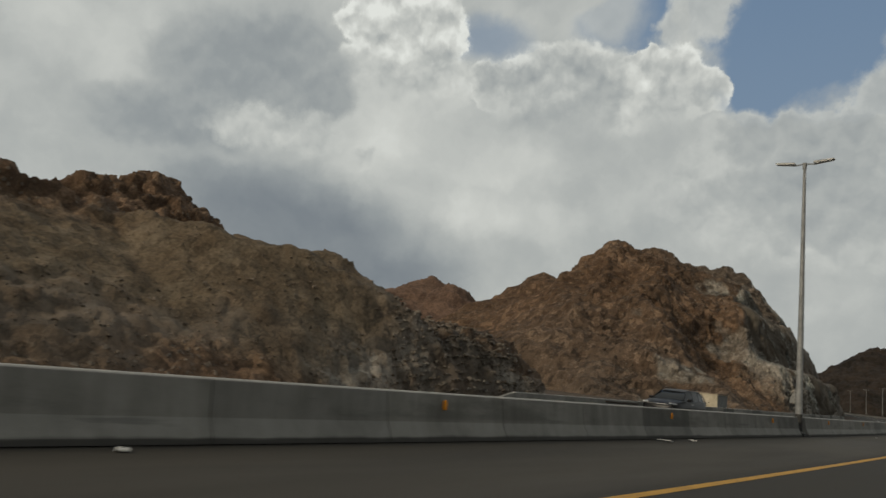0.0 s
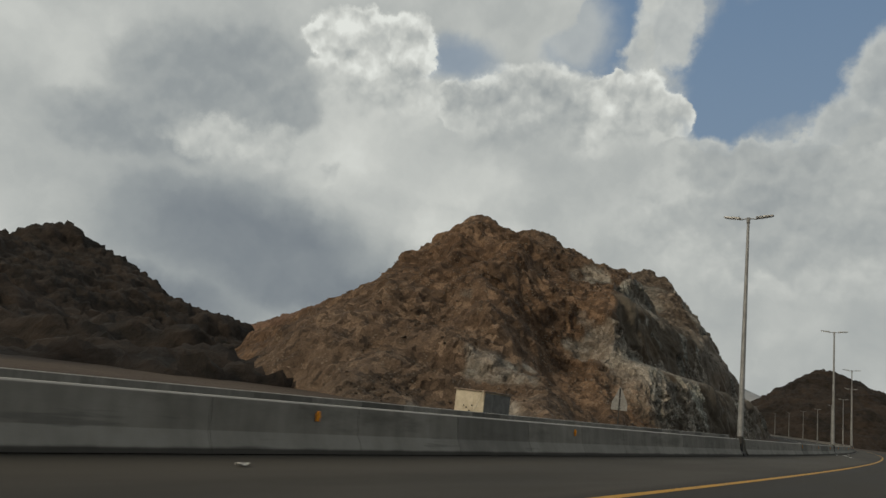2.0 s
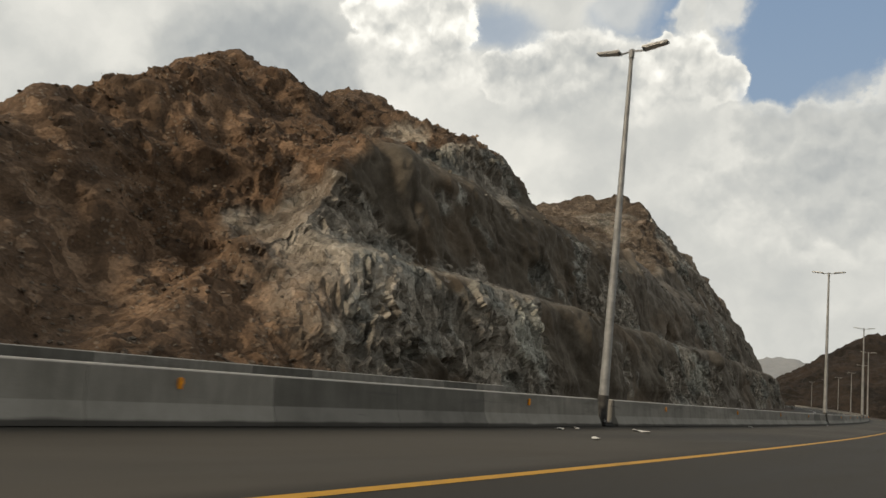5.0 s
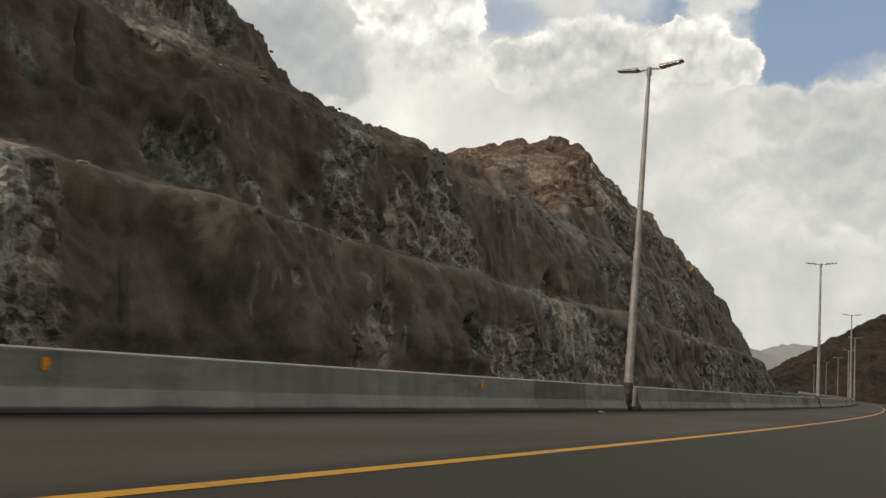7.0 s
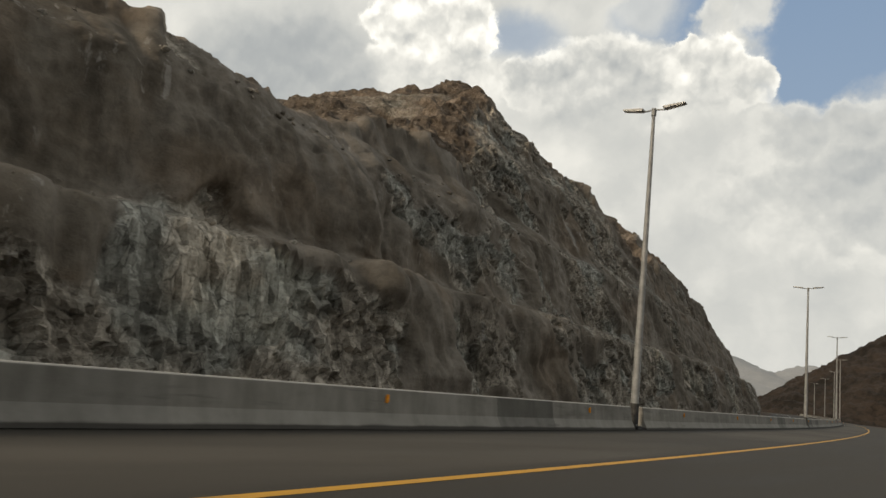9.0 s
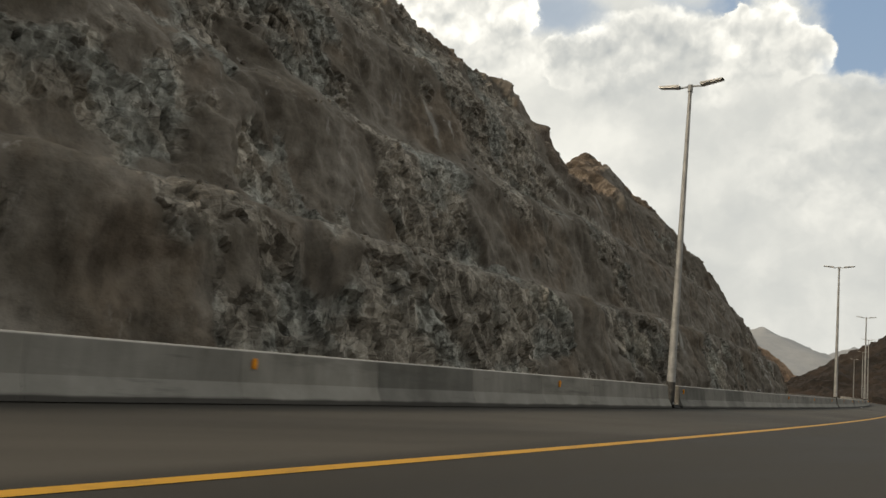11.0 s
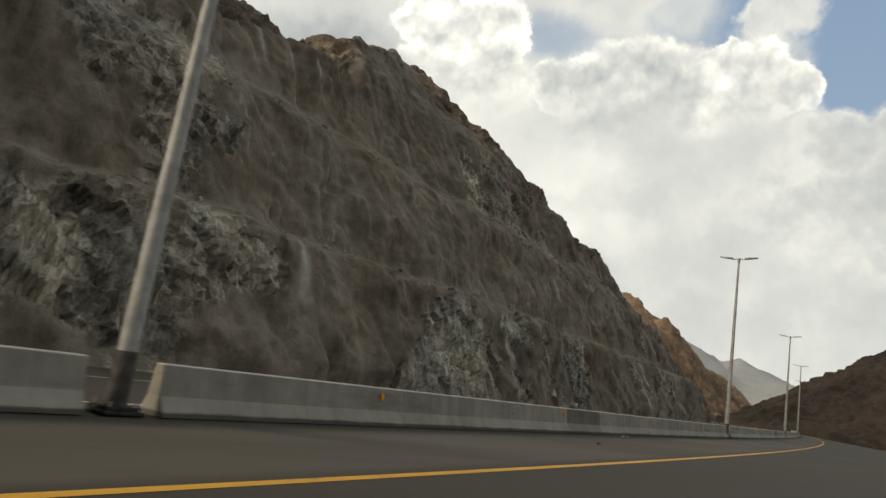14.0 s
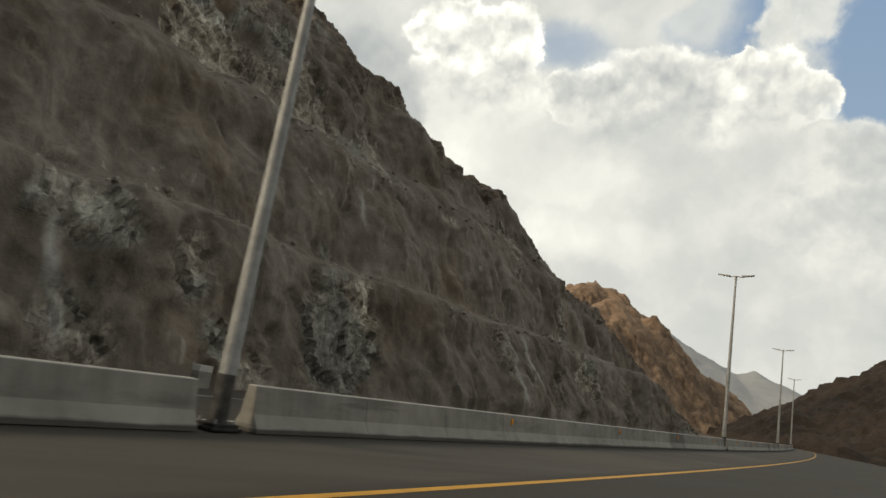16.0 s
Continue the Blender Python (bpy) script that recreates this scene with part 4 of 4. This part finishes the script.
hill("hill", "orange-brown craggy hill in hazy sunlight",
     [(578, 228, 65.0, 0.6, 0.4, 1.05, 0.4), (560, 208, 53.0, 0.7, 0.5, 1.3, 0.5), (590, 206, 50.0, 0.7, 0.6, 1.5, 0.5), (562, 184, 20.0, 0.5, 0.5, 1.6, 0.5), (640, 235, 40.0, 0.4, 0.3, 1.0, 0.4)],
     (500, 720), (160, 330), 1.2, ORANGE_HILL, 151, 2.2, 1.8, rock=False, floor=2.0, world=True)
hill("hill", "dark brown rocky hill beyond the bend, shade put into its colour",
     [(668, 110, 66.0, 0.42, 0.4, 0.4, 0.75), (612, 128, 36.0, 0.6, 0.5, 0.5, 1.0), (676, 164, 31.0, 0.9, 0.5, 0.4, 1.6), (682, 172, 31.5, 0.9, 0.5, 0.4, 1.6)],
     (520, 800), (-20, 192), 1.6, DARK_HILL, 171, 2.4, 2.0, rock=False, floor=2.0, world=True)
hill("hill", "distant red-brown craggy hill behind the nearer slopes",
     [(592, 541, 112.0, 0.5, 0.5, 0.6, 0.5), (578, 500, 103.0, 0.7, 0.5, 0.8, 0.5), (560, 575, 90.0, 0.5, 0.5, 0.5, 0.5), (600, 470, 84.0, 0.5, 0.5, 0.5, 0.5)],
     (440, 760), (330, 760), 2.6, RED_HILL, 181, 3.0, 2.6, rock=False, floor=2.0, world=True)
hill("hill", "far pale grey mountains with haze put into their colour",
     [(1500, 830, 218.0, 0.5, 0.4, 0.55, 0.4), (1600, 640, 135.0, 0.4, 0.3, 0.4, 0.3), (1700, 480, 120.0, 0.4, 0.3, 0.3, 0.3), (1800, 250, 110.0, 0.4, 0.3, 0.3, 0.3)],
     (1000, 2200), (50, 1300), 9.0, HAZE_TINTED, 191, 4.0, 2.5, rock=False, floor=0.0, world=True)

# ---- loose stones on the slopes and benches ----
def stones(name, label, count, pick, sizes, mat, seed, earthy=0.8, source=None):
    rng = np.random.default_rng(seed)
    S, L, P, soil, up, N = source or CUT
    cand = np.argwhere(pick(S, L, soil, up, N))
    cand = cand[rng.integers(0, len(cand), count)]
    proto = []
    for _ in range(6):
        bm = bmesh.new()
        bmesh.ops.create_icosphere(bm, subdivisions=1, radius=1.0)
        co = np.array([v.co[:] for v in bm.verts]) * (1 + 0.45 * (rng.random((len(bm.verts), 1)) - 0.5)) * (1.3, 1.0, 0.6)
        proto.append((co, np.array([[v.index for v in f.verts] for f in bm.faces])))
        bm.free()
    vs, fs, base = [], [], 0
    for i, j in cand:
        co, fa = proto[rng.integers(0, 6)]
        r = sizes[0] + (sizes[1] - sizes[0]) * rng.random() ** 2.6
        a, b = rng.random(2) * 6.28
        R = np.array([[math.cos(a), -math.sin(a), 0], [math.sin(a), math.cos(a), 0], [0, 0, 1]])
        T = np.array([[1, 0, 0], [0, math.cos(b), -math.sin(b)], [0, math.sin(b), math.cos(b)]])
        vs.append(co @ (R @ T).T * r + P[i, j] + N[i, j] * r * 0.2 + (rng.random(3) - 0.5) * (0.4, 0.4, 0))
        fs.append(fa + base)
        base += len(co)
    vs, fs = np.concatenate(vs), np.concatenate(fs)
    me = mesh_of(name, vs.tolist(), fs.tolist(), mat)
    n = len(me.vertices)
    for key, val in (("bare", 1.0), ("soil", earthy), ("red", 0.5)):
        me.attributes.new(key, "FLOAT", "POINT").data.foreach_set("value", np.full(n, val, dtype=np.float32))
    tagged(new(name, me), label, "rocks", kind="stuff")


stones("scree", "loose angular brown stones lying on the slopes", 7000, lambda S, L, soil, up, N: (soil > 0.7) & (up > 0.2) & (L < 80) & (S < 200), (0.04, 0.20), ROCK, 5)
stones("scree", "broken grey rubble along the benches and foot of the rock face", 900, lambda S, L, soil, up, N: (soil < 0.3) & (N[..., 2] > 0.6) & (up > -0.3) & (L < 45), (0.05, 0.30), ROCK, 6, 0.15)

stones("scree", "grey and brown rubble lying on the hillside", 3600, lambda S, L, soil, up, N: (up > 0.1) & (up < 7.5 - 0.06 * np.abs(S - 28)) & (L < 39) & (S > -14), (0.02, 0.11), ROCK, 7, 0.8, FRONT)
stones("scree", "pale angular blocks of broken rock on the hill's cut face", 2600, lambda S, L, soil, up, N: (up > 0.1) & (up < 6) & (L < 36.5) & (S > 29 + 0.5 * up) & (S < 46) & (soil < 0.8), (0.04, 0.17), ROCK, 8, 0.45, FRONT)


# ---- concrete median barrier ----
def barrier_profile():
    half = [(0.30, 0.0), (0.30, 0.075), (0.17, 0.31), (0.105, 0.775), (0.085, 0.797)]
    return half + [(-a, b) for a, b in reversed(half)]


def barrier_segment(length):
    """One precast unit, x along the road, its foot at z = 0."""
    prof = barrier_profile()
    bm = bmesh.new()
    rings = []
    for x, k in ((-length / 2, 0.985), (-length / 2 + 0.02, 1.0), (length / 2 - 0.02, 1.0), (length / 2, 0.985)):
        rings.append([bm.verts.new((x, a * k, b if b == 0 else b * (0.5 + 0.5 * k))) for a, b in prof])
    for r0, r1 in zip(rings, rings[1:]):
        for i in range(len(prof) - 1):
            bm.faces.new((r0[i], r1[i], r1[i + 1], r0[i + 1]))
    bm.faces.new(list(reversed(rings[0])))
    bm.faces.new(rings[-1])
    bmesh.ops.recalc_face_normals(bm, faces=bm.faces[:])
    me = bpy.data.meshes.new("concrete_barrier")
    bm.to_mesh(me)
    bm.free()
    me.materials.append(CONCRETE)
    return me


UNIT = 3.17
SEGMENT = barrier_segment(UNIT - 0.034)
POLES = [34.5, 80.4, 125.6, 170.7, 216.1, 261.2, 306.6, 352.6, 398.4, 443.5, 489.0]
SHORT = {}


def barrier(s0, s1, lat, label, group, with_mark, marked=True):
    x, y = xy((s0 + s1) / 2, lat)
    xa, ya = xy(s0, lat)
    xb, yb = xy(s1, lat)
    za, zb = float(level(s0, lat)), float(level(s1, lat))
    length = round(s1 - s0, 2)
    if abs(length - UNIT) < 0.02:
        me = SEGMENT
    else:
        me = SHORT.setdefault(length, None) or barrier_segment(length - 0.034)
        SHORT[length] = me
    ob = new("concrete_barrier", me)
    ob.matrix_basis = pose(float(x), float(y), (za + zb) / 2, 0, -math.degrees(math.atan2(zb - za, length)), math.degrees(math.atan2(yb - ya, xb - xa)))
    if not marked:
        ob.location.z -= 0.05
    tagged(ob, label, "barrier", group)
    if with_mark is not None:
        mark = new("reflector", MARK)
        mark.parent = ob
        mark.location = (with_mark - (s0 + s1) / 2, -0.142, 0.60)
        tagged(mark, "amber plastic reflector")


def reflector_mesh():
    bm = bmesh.new()
    shape = [(-0.036, -0.085), (0.036, -0.085), (0.048, 0.02), (0.030, 0.075), (0.0, 0.088), (-0.030, 0.075), (-0.048, 0.02)]
    loft(bm, [[(a * k, -d, b * k) for a, b in shape] for d, k in ((-0.005, 1.0), (0.022, 1.0), (0.032, 0.82))])
    me = bpy.data.meshes.new("reflector")
    bm.to_mesh(me)
    bm.free()
    me.materials.append(AMBER)
    return me


MARK = reflector_mesh()
MARKS = [9.6 + 10.106 * k - (0.95 if k == 26 else 0.0) for k in range(-3, 58)]


def barrier_row(s_start, s_end, lat, gaps, label, group, marks):
    edges = [s_start]
    for g in gaps:
        if s_start < g < s_end:
            edges += [g - 0.62, g + 0.62]
    edges.append(s_end)
    for a, b in zip(edges[::2], edges[1::2]):
        n = max(1, round((b - a) / UNIT))
        u = (b - a) / n
        cuts = [round(a + u * k, 2) for k in range(n + 1)]
        for c, d in zip(cuts, cuts[1:]):
            hit = [m for m in MARKS if c + 0.15 < m < d - 0.15] if marks else []
            barrier(c, d, lat, label, group, hit[0] if hit else None, marks)


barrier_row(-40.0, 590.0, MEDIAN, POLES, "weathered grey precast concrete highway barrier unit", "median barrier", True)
FAR_EDGE = 23.7
barrier_row(31.2, 140.8, FAR_EDGE, [], "grey concrete barrier unit along the far edge of the opposite carriageway", "far barrier", False)


def barrier_end(s, lat):
    """A ramped end unit that falls to the ground against the way of the road."""
    bm = bmesh.new()
    rings = []
    for x, k in ((1.45, 1.0), (0.2, 0.62), (-1.0, 0.25), (-1.45, 0.14)):
        rings.append([bm.verts.new((x, a * (0.7 + 0.3 * k), b * k)) for a, b in barrier_profile()])
    for r0, r1 in zip(rings, rings[1:]):
        for i in range(len(r0) - 1):
            bm.faces.new((r0[i], r1[i], r1[i + 1], r0[i + 1]))
    bm.faces.new(rings[0])
    bm.faces.new(list(reversed(rings[-1])))
    bmesh.ops.recalc_face_normals(bm, faces=bm.faces[:])
    me = bpy.data.meshes.new("concrete_barrier")
    bm.to_mesh(me)
    bm.free()
    me.materials.append(CONCRETE)
    ob = new("concrete_barrier", me)
    ob.matrix_basis = spot(s, lat, -0.05)
    tagged(ob, "sloping concrete end unit of the far barrier", "barrier", "far barrier")


barrier_end(29.73, FAR_EDGE)


# ---- street lamps ----
def street_lamp(s):
    lamp = new("street_lamp")
    tagged(lamp, "tall grey steel street lamp with two arms in the median", "street lamp", "median street lamps")
    part("base_plate", box(bmesh.new(), (0.52, 0.52, 0.06), (0, 0, 0.09), 0.012), RUBBER, lamp, "black steel base plate")
    bm = box(bmesh.new(), (0.66, 0.60, 0.06), (0, 0, 0.03), 0.02)
    part("footing", bm, RUBBER, lamp, "dark concrete footing")
    for x in (-0.2, 0.2):
        for y in (-0.2, 0.2):
            part("bolt", tube(bmesh.new(), 0.022, 0.018, 0.11, 0.19, (x, y), 8), STEEL, lamp)
    part("sleeve", tube(bmesh.new(), 0.170, 0.158, 0.12, 0.92), SLEEVE, lamp, "dark bitumen-coated lower sleeve")
    part("pole", tube(bmesh.new(), 0.150, 0.065, 0.92, 12.40, n=24), STEEL, lamp)
    part("collar", tube(bmesh.new(), 0.095, 0.095, 12.22, 12.52), STEEL, lamp)
    for side in (-1, 1):
        bm = bmesh.new()
        bmesh.ops.create_cone(bm, cap_ends=True, segments=12, radius1=0.035, radius2=0.03, depth=0.42, matrix=pose(0, side * 0.24, 12.45, 90 - side * 6, 0, 0))
        part("arm", bm, STEEL, lamp)
        bm = bmesh.new()
        r = bmesh.ops.create_cube(bm, size=1.0)
        for v in r["verts"]:
            out = 0.5 + v.co.y * side
            v.co = (v.co.x * (0.34 - 0.08 * out), side * (0.40 + 0.86 * out), 12.50 + 0.09 * out + v.co.z * (0.095 - 0.035 * out))
        bmesh.ops.bevel(bm, geom=bm.edges[:], offset=0.018, segments=2, affect="EDGES")
        head = part("lamp_head", bm, LAMP_BODY, lamp, "flat grey lamp housing")
        bm = bmesh.new()
        for v in bmesh.ops.create_cube(bm, size=1.0)["verts"]:
            out = 0.5 + v.co.y * side * 0.84
            v.co = (v.co.x * (0.29 - 0.07 * out), side * (0.40 + 0.86 * out), 12.4525 + 0.1075 * out - 0.005 + v.co.z * 0.014)
        part("lens", bm, LENS, head, "pale glass lens")
    lamp.matrix_basis = spot(s, MEDIAN, 0.0)
    return lamp


first = street_lamp(POLES[0])
for s in POLES[1:]:
    copy_thing(first, spot(s, MEDIAN, 0.0))


# ---- small building and sign beyond the far carriageway ----
def hut():
    h = new("utility_hut")
    tagged(h, "small cream steel utility hut with a low brown roof", "hut")
    part("wall", box(bmesh.new(), (4.1, 2.6, 2.25), (0, 0, 1.125), 0.02), CREAM, h)
    bm = box(bmesh.new(), (4.4, 2.9, 0.09), (0, 0, 2.30), 0.02)
    part("roof", bm, TRIM, h, "overhanging brown sheet roof")
    part("plinth", box(bmesh.new(), (4.3, 2.8, 0.14), (0, 0, 0.06), 0.02), CONCRETE, h)
    d = part("door", box(bmesh.new(), (0.05, 0.95, 1.9), (-2.06, 0.1, 1.1), 0.012), CREAM, h, "cream steel door")
    part("handle", box(bmesh.new(), (0.05, 0.05, 0.14), (-2.10, 0.45, 1.1), 0.01), RUBBER, d)
    for y, z in ((-0.3, 1.15), (0.2, 0.95), (-0.1, 0.75)):
        part("vent", box(bmesh.new(), (0.04, 0.13, 0.11), (-2.10, y, z), 0.01), RUBBER, d)
    for x in (-1.3, 0.0, 1.3):
        part("panel", box(bmesh.new(), (1.27, 0.04, 2.1), (x, -1.31, 1.12), 0.01), SHADED_PANEL, h, "side panel coloured grey for the hut's shaded side")
    bm = bmesh.new()
    bmesh.ops.create_cone(bm, cap_ends=True, segments=8, radius1=0.035, radius2=0.035, depth=2.6, matrix=pose(-2.85, -1.2, 1.25, 0, 32, 0))
    part("brace", bm, CREAM, h, "slanting steel brace")
    h.matrix_basis = spot(90.1, 32.0, -0.25)


def warning_sign():
    sg = new("road_sign")
    tagged(sg, "back of a grey triangular road sign on a post", "road sign")
    part("post", tube(bmesh.new(), 0.05, 0.05, 0, 3.85, n=14), SLEEVE, sg)
    bm = bmesh.new()
    tri = [(-0.70, 0.0), (0.70, 0.0), (0.68, 0.62), (0.05, 1.92), (-0.05, 1.92), (-0.68, 0.62)]
    lo = [bm.verts.new((0.055, a, 2.05 + b)) for a, b in tri]
    hi = [bm.verts.new((0.075, a, 2.05 + b)) for a, b in tri]
    bm.faces.new(lo)
    bm.faces.new(list(reversed(hi)))
    for i in range(6):
        bm.faces.new((lo[i], hi[i], hi[(i + 1) % 6], lo[(i + 1) % 6]))
    bmesh.ops.recalc_face_normals(bm, faces=bm.faces[:])
    plate = part("plate", bm, SIGN_BACK, sg, "bare metal back of the sign plate")
    for z in (2.3, 3.0):
        part("clamp", box(bmesh.new(), (0.12, 0.34, 0.05), (0.0, 0, z), 0.008), STEEL, plate)
    sg.matrix_basis = spot(99.7, 24.4, -0.1)


hut()
warning_sign()
blk = new("concrete_block", mesh_of("concrete_block", [], [], CONCRETE))
bm = box(bmesh.new(), (0.7, 0.5, 1.04), (0, 0, 0.52), 0.03)
bm.to_mesh(blk.data)
bm.free()
blk.matrix_basis = spot(364.8, 26.2, -0.08)
tagged(blk, "small pale concrete block at the roadside", "concrete block")


# ---- car on the opposite carriageway ----
def smooth(ob):
    ob.data.polygons.foreach_set("use_smooth", [True] * len(ob.data.polygons))
    ob.data.set_sharp_from_angle(angle=radians(32))
    return ob


def suv():
    car = new("car")
    tagged(car, "black sport utility car with roof rails on the opposite carriageway", "car")
    # along, half width, foot, belt
    hull = [(2.34, 0.60, 0.40, 0.70), (2.26, 0.78, 0.30, 0.82), (2.0, 0.88, 0.26, 0.93), (1.5, 0.92, 0.24, 1.00), (0.9, 0.93, 0.24, 1.06), (-0.6, 0.93, 0.24, 1.09),
            (-1.6, 0.92, 0.26, 1.12), (-2.1, 0.88, 0.32, 1.12), (-2.30, 0.80, 0.42, 1.06), (-2.36, 0.70, 0.5, 0.95)]
    rings = []
    for x, w, lo, hi in hull:
        half = [(w * 0.86, lo), (w * 0.98, lo + 0.12), (w, (lo + hi) / 2), (w * 0.985, hi - 0.14), (w * 0.93, hi - 0.03), (w * 0.80, hi + 0.01), (w * 0.4, hi + 0.035)]
        rings.append([(x, a, b) for a, b in half] + [(x, -a, b) for a, b in reversed(half)])
    smooth(part("body", loft(bmesh.new(), rings), CAR_PAINT, car))
    # along, half width at the belt, at the top, top
    glass = [(1.02, 0.80, 0.78, 1.07), (0.30, 0.84, 0.66, 1.50), (-0.2, 0.85, 0.66, 1.585), (-1.2, 0.85, 0.66, 1.585), (-1.85, 0.82, 0.63, 1.50), (-2.22, 0.78, 0.72, 1.13)]
    rings = []
    for x, w, t, z in glass:
        rings.append([(x, w, 1.03), (x, (w + t) / 2 + 0.01, (1.03 + z) / 2), (x, t, z), (x, -t, z), (x, -(w + t) / 2 - 0.01, (1.03 + z) / 2), (x, -w, 1.03)])
    smooth(part("window_glass", loft(bmesh.new(), rings), CAR_GLASS, car, "dark tinted glass"))
    top = [(0.34, 0.62, 1.50), (0.1, 0.67, 1.575), (-0.4, 0.69, 1.625), (-1.2, 0.69, 1.62), (-1.8, 0.66, 1.555), (-2.02, 0.62, 1.50)]
    rings = [[(x, w, z - 0.05), (x, w * 0.93, z), (x, 0.0, z + 0.02), (x, -w * 0.93, z), (x, -w, z - 0.05), (x, 0.0, z - 0.05)] for x, w, z in top]
    smooth(part("roof", loft(bmesh.new(), rings), CAR_PAINT, car))
    for side in (-1, 1):
        for x0, x1, z1 in ((1.05, 0.32, 1.52), (-0.25, -0.25, 1.58), (-1.15, -1.22, 1.58), (-2.22, -1.86, 1.52)):
            bm = bmesh.new()
            y0, y1 = side * 0.86, side * 0.675
            loft(bm, [[(x0 + 0.05, y0, 1.04), (x0 - 0.05, y0, 1.04), (x0 - 0.05, y0 - side * 0.03, 1.04), (x0 + 0.05, y0 - side * 0.03, 1.04)],
                      [(x1 + 0.05, y1, z1), (x1 - 0.05, y1, z1), (x1 - 0.05, y1 - side * 0.03, z1), (x1 + 0.05, y1 - side * 0.03, z1)]])
            part("pillar", bm, CAR_PAINT, car)
        part("roof_rail", box(bmesh.new(), (1.55, 0.035, 0.03), (-0.75, side * 0.60, 1.685), 0.012), CAR_TRIM, car, "black roof rail")
        part("side_mirror", box(bmesh.new(), (0.14, 0.22, 0.15), (0.72, side * 1.02, 1.10), 0.04), CAR_PAINT, car)
        part("headlight", box(bmesh.new(), (0.34, 0.26, 0.075), (2.13, side * 0.70, 0.845), 0.025, side * -24), CAR_LAMP, car, "clear glass headlight")
        part("tail_light", box(bmesh.new(), (0.10, 0.24, 0.16), (-2.27, side * 0.68, 0.95), 0.03), CAR_RED, car, "red tail light")
        part("door_handle", box(bmesh.new(), (0.20, 0.03, 0.03), (0.0, side * 0.93, 0.92), 0.01), CHROME, car, "bright metal door handle")
        for x in (1.45, -1.42):
            bm = bmesh.new()
            bmesh.ops.create_cone(bm, cap_ends=True, segments=28, radius1=0.36, radius2=0.36, depth=0.24, matrix=pose(x, side * 0.83, 0.36, 90))
            bmesh.ops.bevel(bm, geom=[e for e in bm.edges if len(e.link_faces) == 2 and e.calc_face_angle() > 1.0], offset=0.04, segments=2, affect="EDGES")
            wheel = part("wheel", bm, RUBBER, car, "black rubber tyre")
            bm = bmesh.new()
            bmesh.ops.create_cone(bm, cap_ends=True, segments=20, radius1=0.23, radius2=0.20, depth=0.05, matrix=pose(x, side * 0.945, 0.36, 90 * side))
            part("rim", bm, STEEL, wheel, "grey alloy rim")
    part("grille", box(bmesh.new(), (0.05, 0.86, 0.16), (2.30, 0, 0.70), 0.02), CAR_TRIM, car, "black grille")
    part("grille_bar", box(bmesh.new(), (0.05, 1.10, 0.035), (2.31, 0, 0.80), 0.01), CHROME, car, "bright chrome bar")
    part("bumper", box(bmesh.new(), (0.16, 1.30, 0.16), (2.28, 0, 0.46), 0.05), CAR_TRIM, car)
    car.matrix_basis = spot(36.7, 17.2, 0.0, 180)


suv()


# ---- litter on the hard shoulder ----
def scrap(name, label, s, lat, size, turn, mat, seed):
    rng = np.random.default_rng(seed)
    bm = bmesh.new()
    bmesh.ops.create_grid(bm, x_segments=4, y_segments=3, size=0.5)
    for v in bm.verts:
        v.co = (v.co.x * size[0], v.co.y * size[1], 0.012 + size[2] * (0.3 + rng.random()))
    r = bmesh.ops.extrude_face_region(bm, geom=bm.faces[:])
    for v in [g for g in r["geom"] if isinstance(g, bmesh.types.BMVert)]:
        v.co.z -= 0.010
    bmesh.ops.recalc_face_normals(bm, faces=bm.faces[:])
    me = bpy.data.meshes.new(name)
    bm.to_mesh(me)
    bm.free()
    me.materials.append(mat)
    ob = new(name, me)
    ob.matrix_basis = spot(s, lat, -0.012 - 0.3 * size[2] + 0.014, turn)
    tagged(ob, label, "litter", "litter on the shoulder")


for i, (s, lat, a, b) in enumerate(((121.7, 10.2, 0.26, 0.14), (121.2, 8.94, 0.30, 0.16), (122.7, 10.2, 0.14, 0.1), (126.1, 9.7, 0.5, 0.2), (3.7, 10.2, 0.14, 0.1),
                                    (47.8, 9.67, 0.16, 0.08), (141.7, 10.2, 0.22, 0.12), (18.2, 10.2, 0.4, 0.16), (19.9, 10.1, 0.2, 0.08), (167.2, 10.2, 0.16, 0.1), (327.6, 10.1, 0.2, 0.1), (328.1, 10.1, 0.2, 0.1))):
    scrap("litter", "crumpled pale scrap lying on the asphalt", s, lat, (a, b, 0.05), 37 * i, PAPER, 200 + i)
for i, (s, lat, a) in enumerate(((321.8, 8.96, 0.7), (341.0, 10.05, 0.3), (184.0, 10.0, 0.35))):
    scrap("stick", "thin dark strip of debris on the asphalt", s, lat, (a, 0.06, 0.03), 12, WOOD, 230 + i)

# dark strips along the far barrier's face, just under its top
for s, length in ((43.0, 2.6), (45.5, 2.3)):
    bm = box(bmesh.new(), (length, 0.07, 0.10), (0, 0, 0.05), 0.02)
    me = bpy.data.meshes.new("plank")
    bm.to_mesh(me)
    bm.free()
    me.materials.append(WOOD)
    ob = new("plank", me)
    ob.matrix_basis = spot(s, FAR_EDGE - 0.165, 0.52, 0.3)
    tagged(ob, "long dark strip along the face of a concrete barrier", "plank", "planks on the far barrier")

# ---- dashed lane lines of the opposite carriageway, piece by piece ----
lane = new("lane_marking")
tagged(lane, "dashed white lane lines on the opposite carriageway", "road marking", kind="structure")
for lat in (15.0, 17.8):
    for k in range(-1, 40):
        ob = new("dash", strip("dash", 12.0 * k, 12.0 * k + 3.0, (lat, lat + 0.13), 0.006, WHITE))
        ob.parent = lane
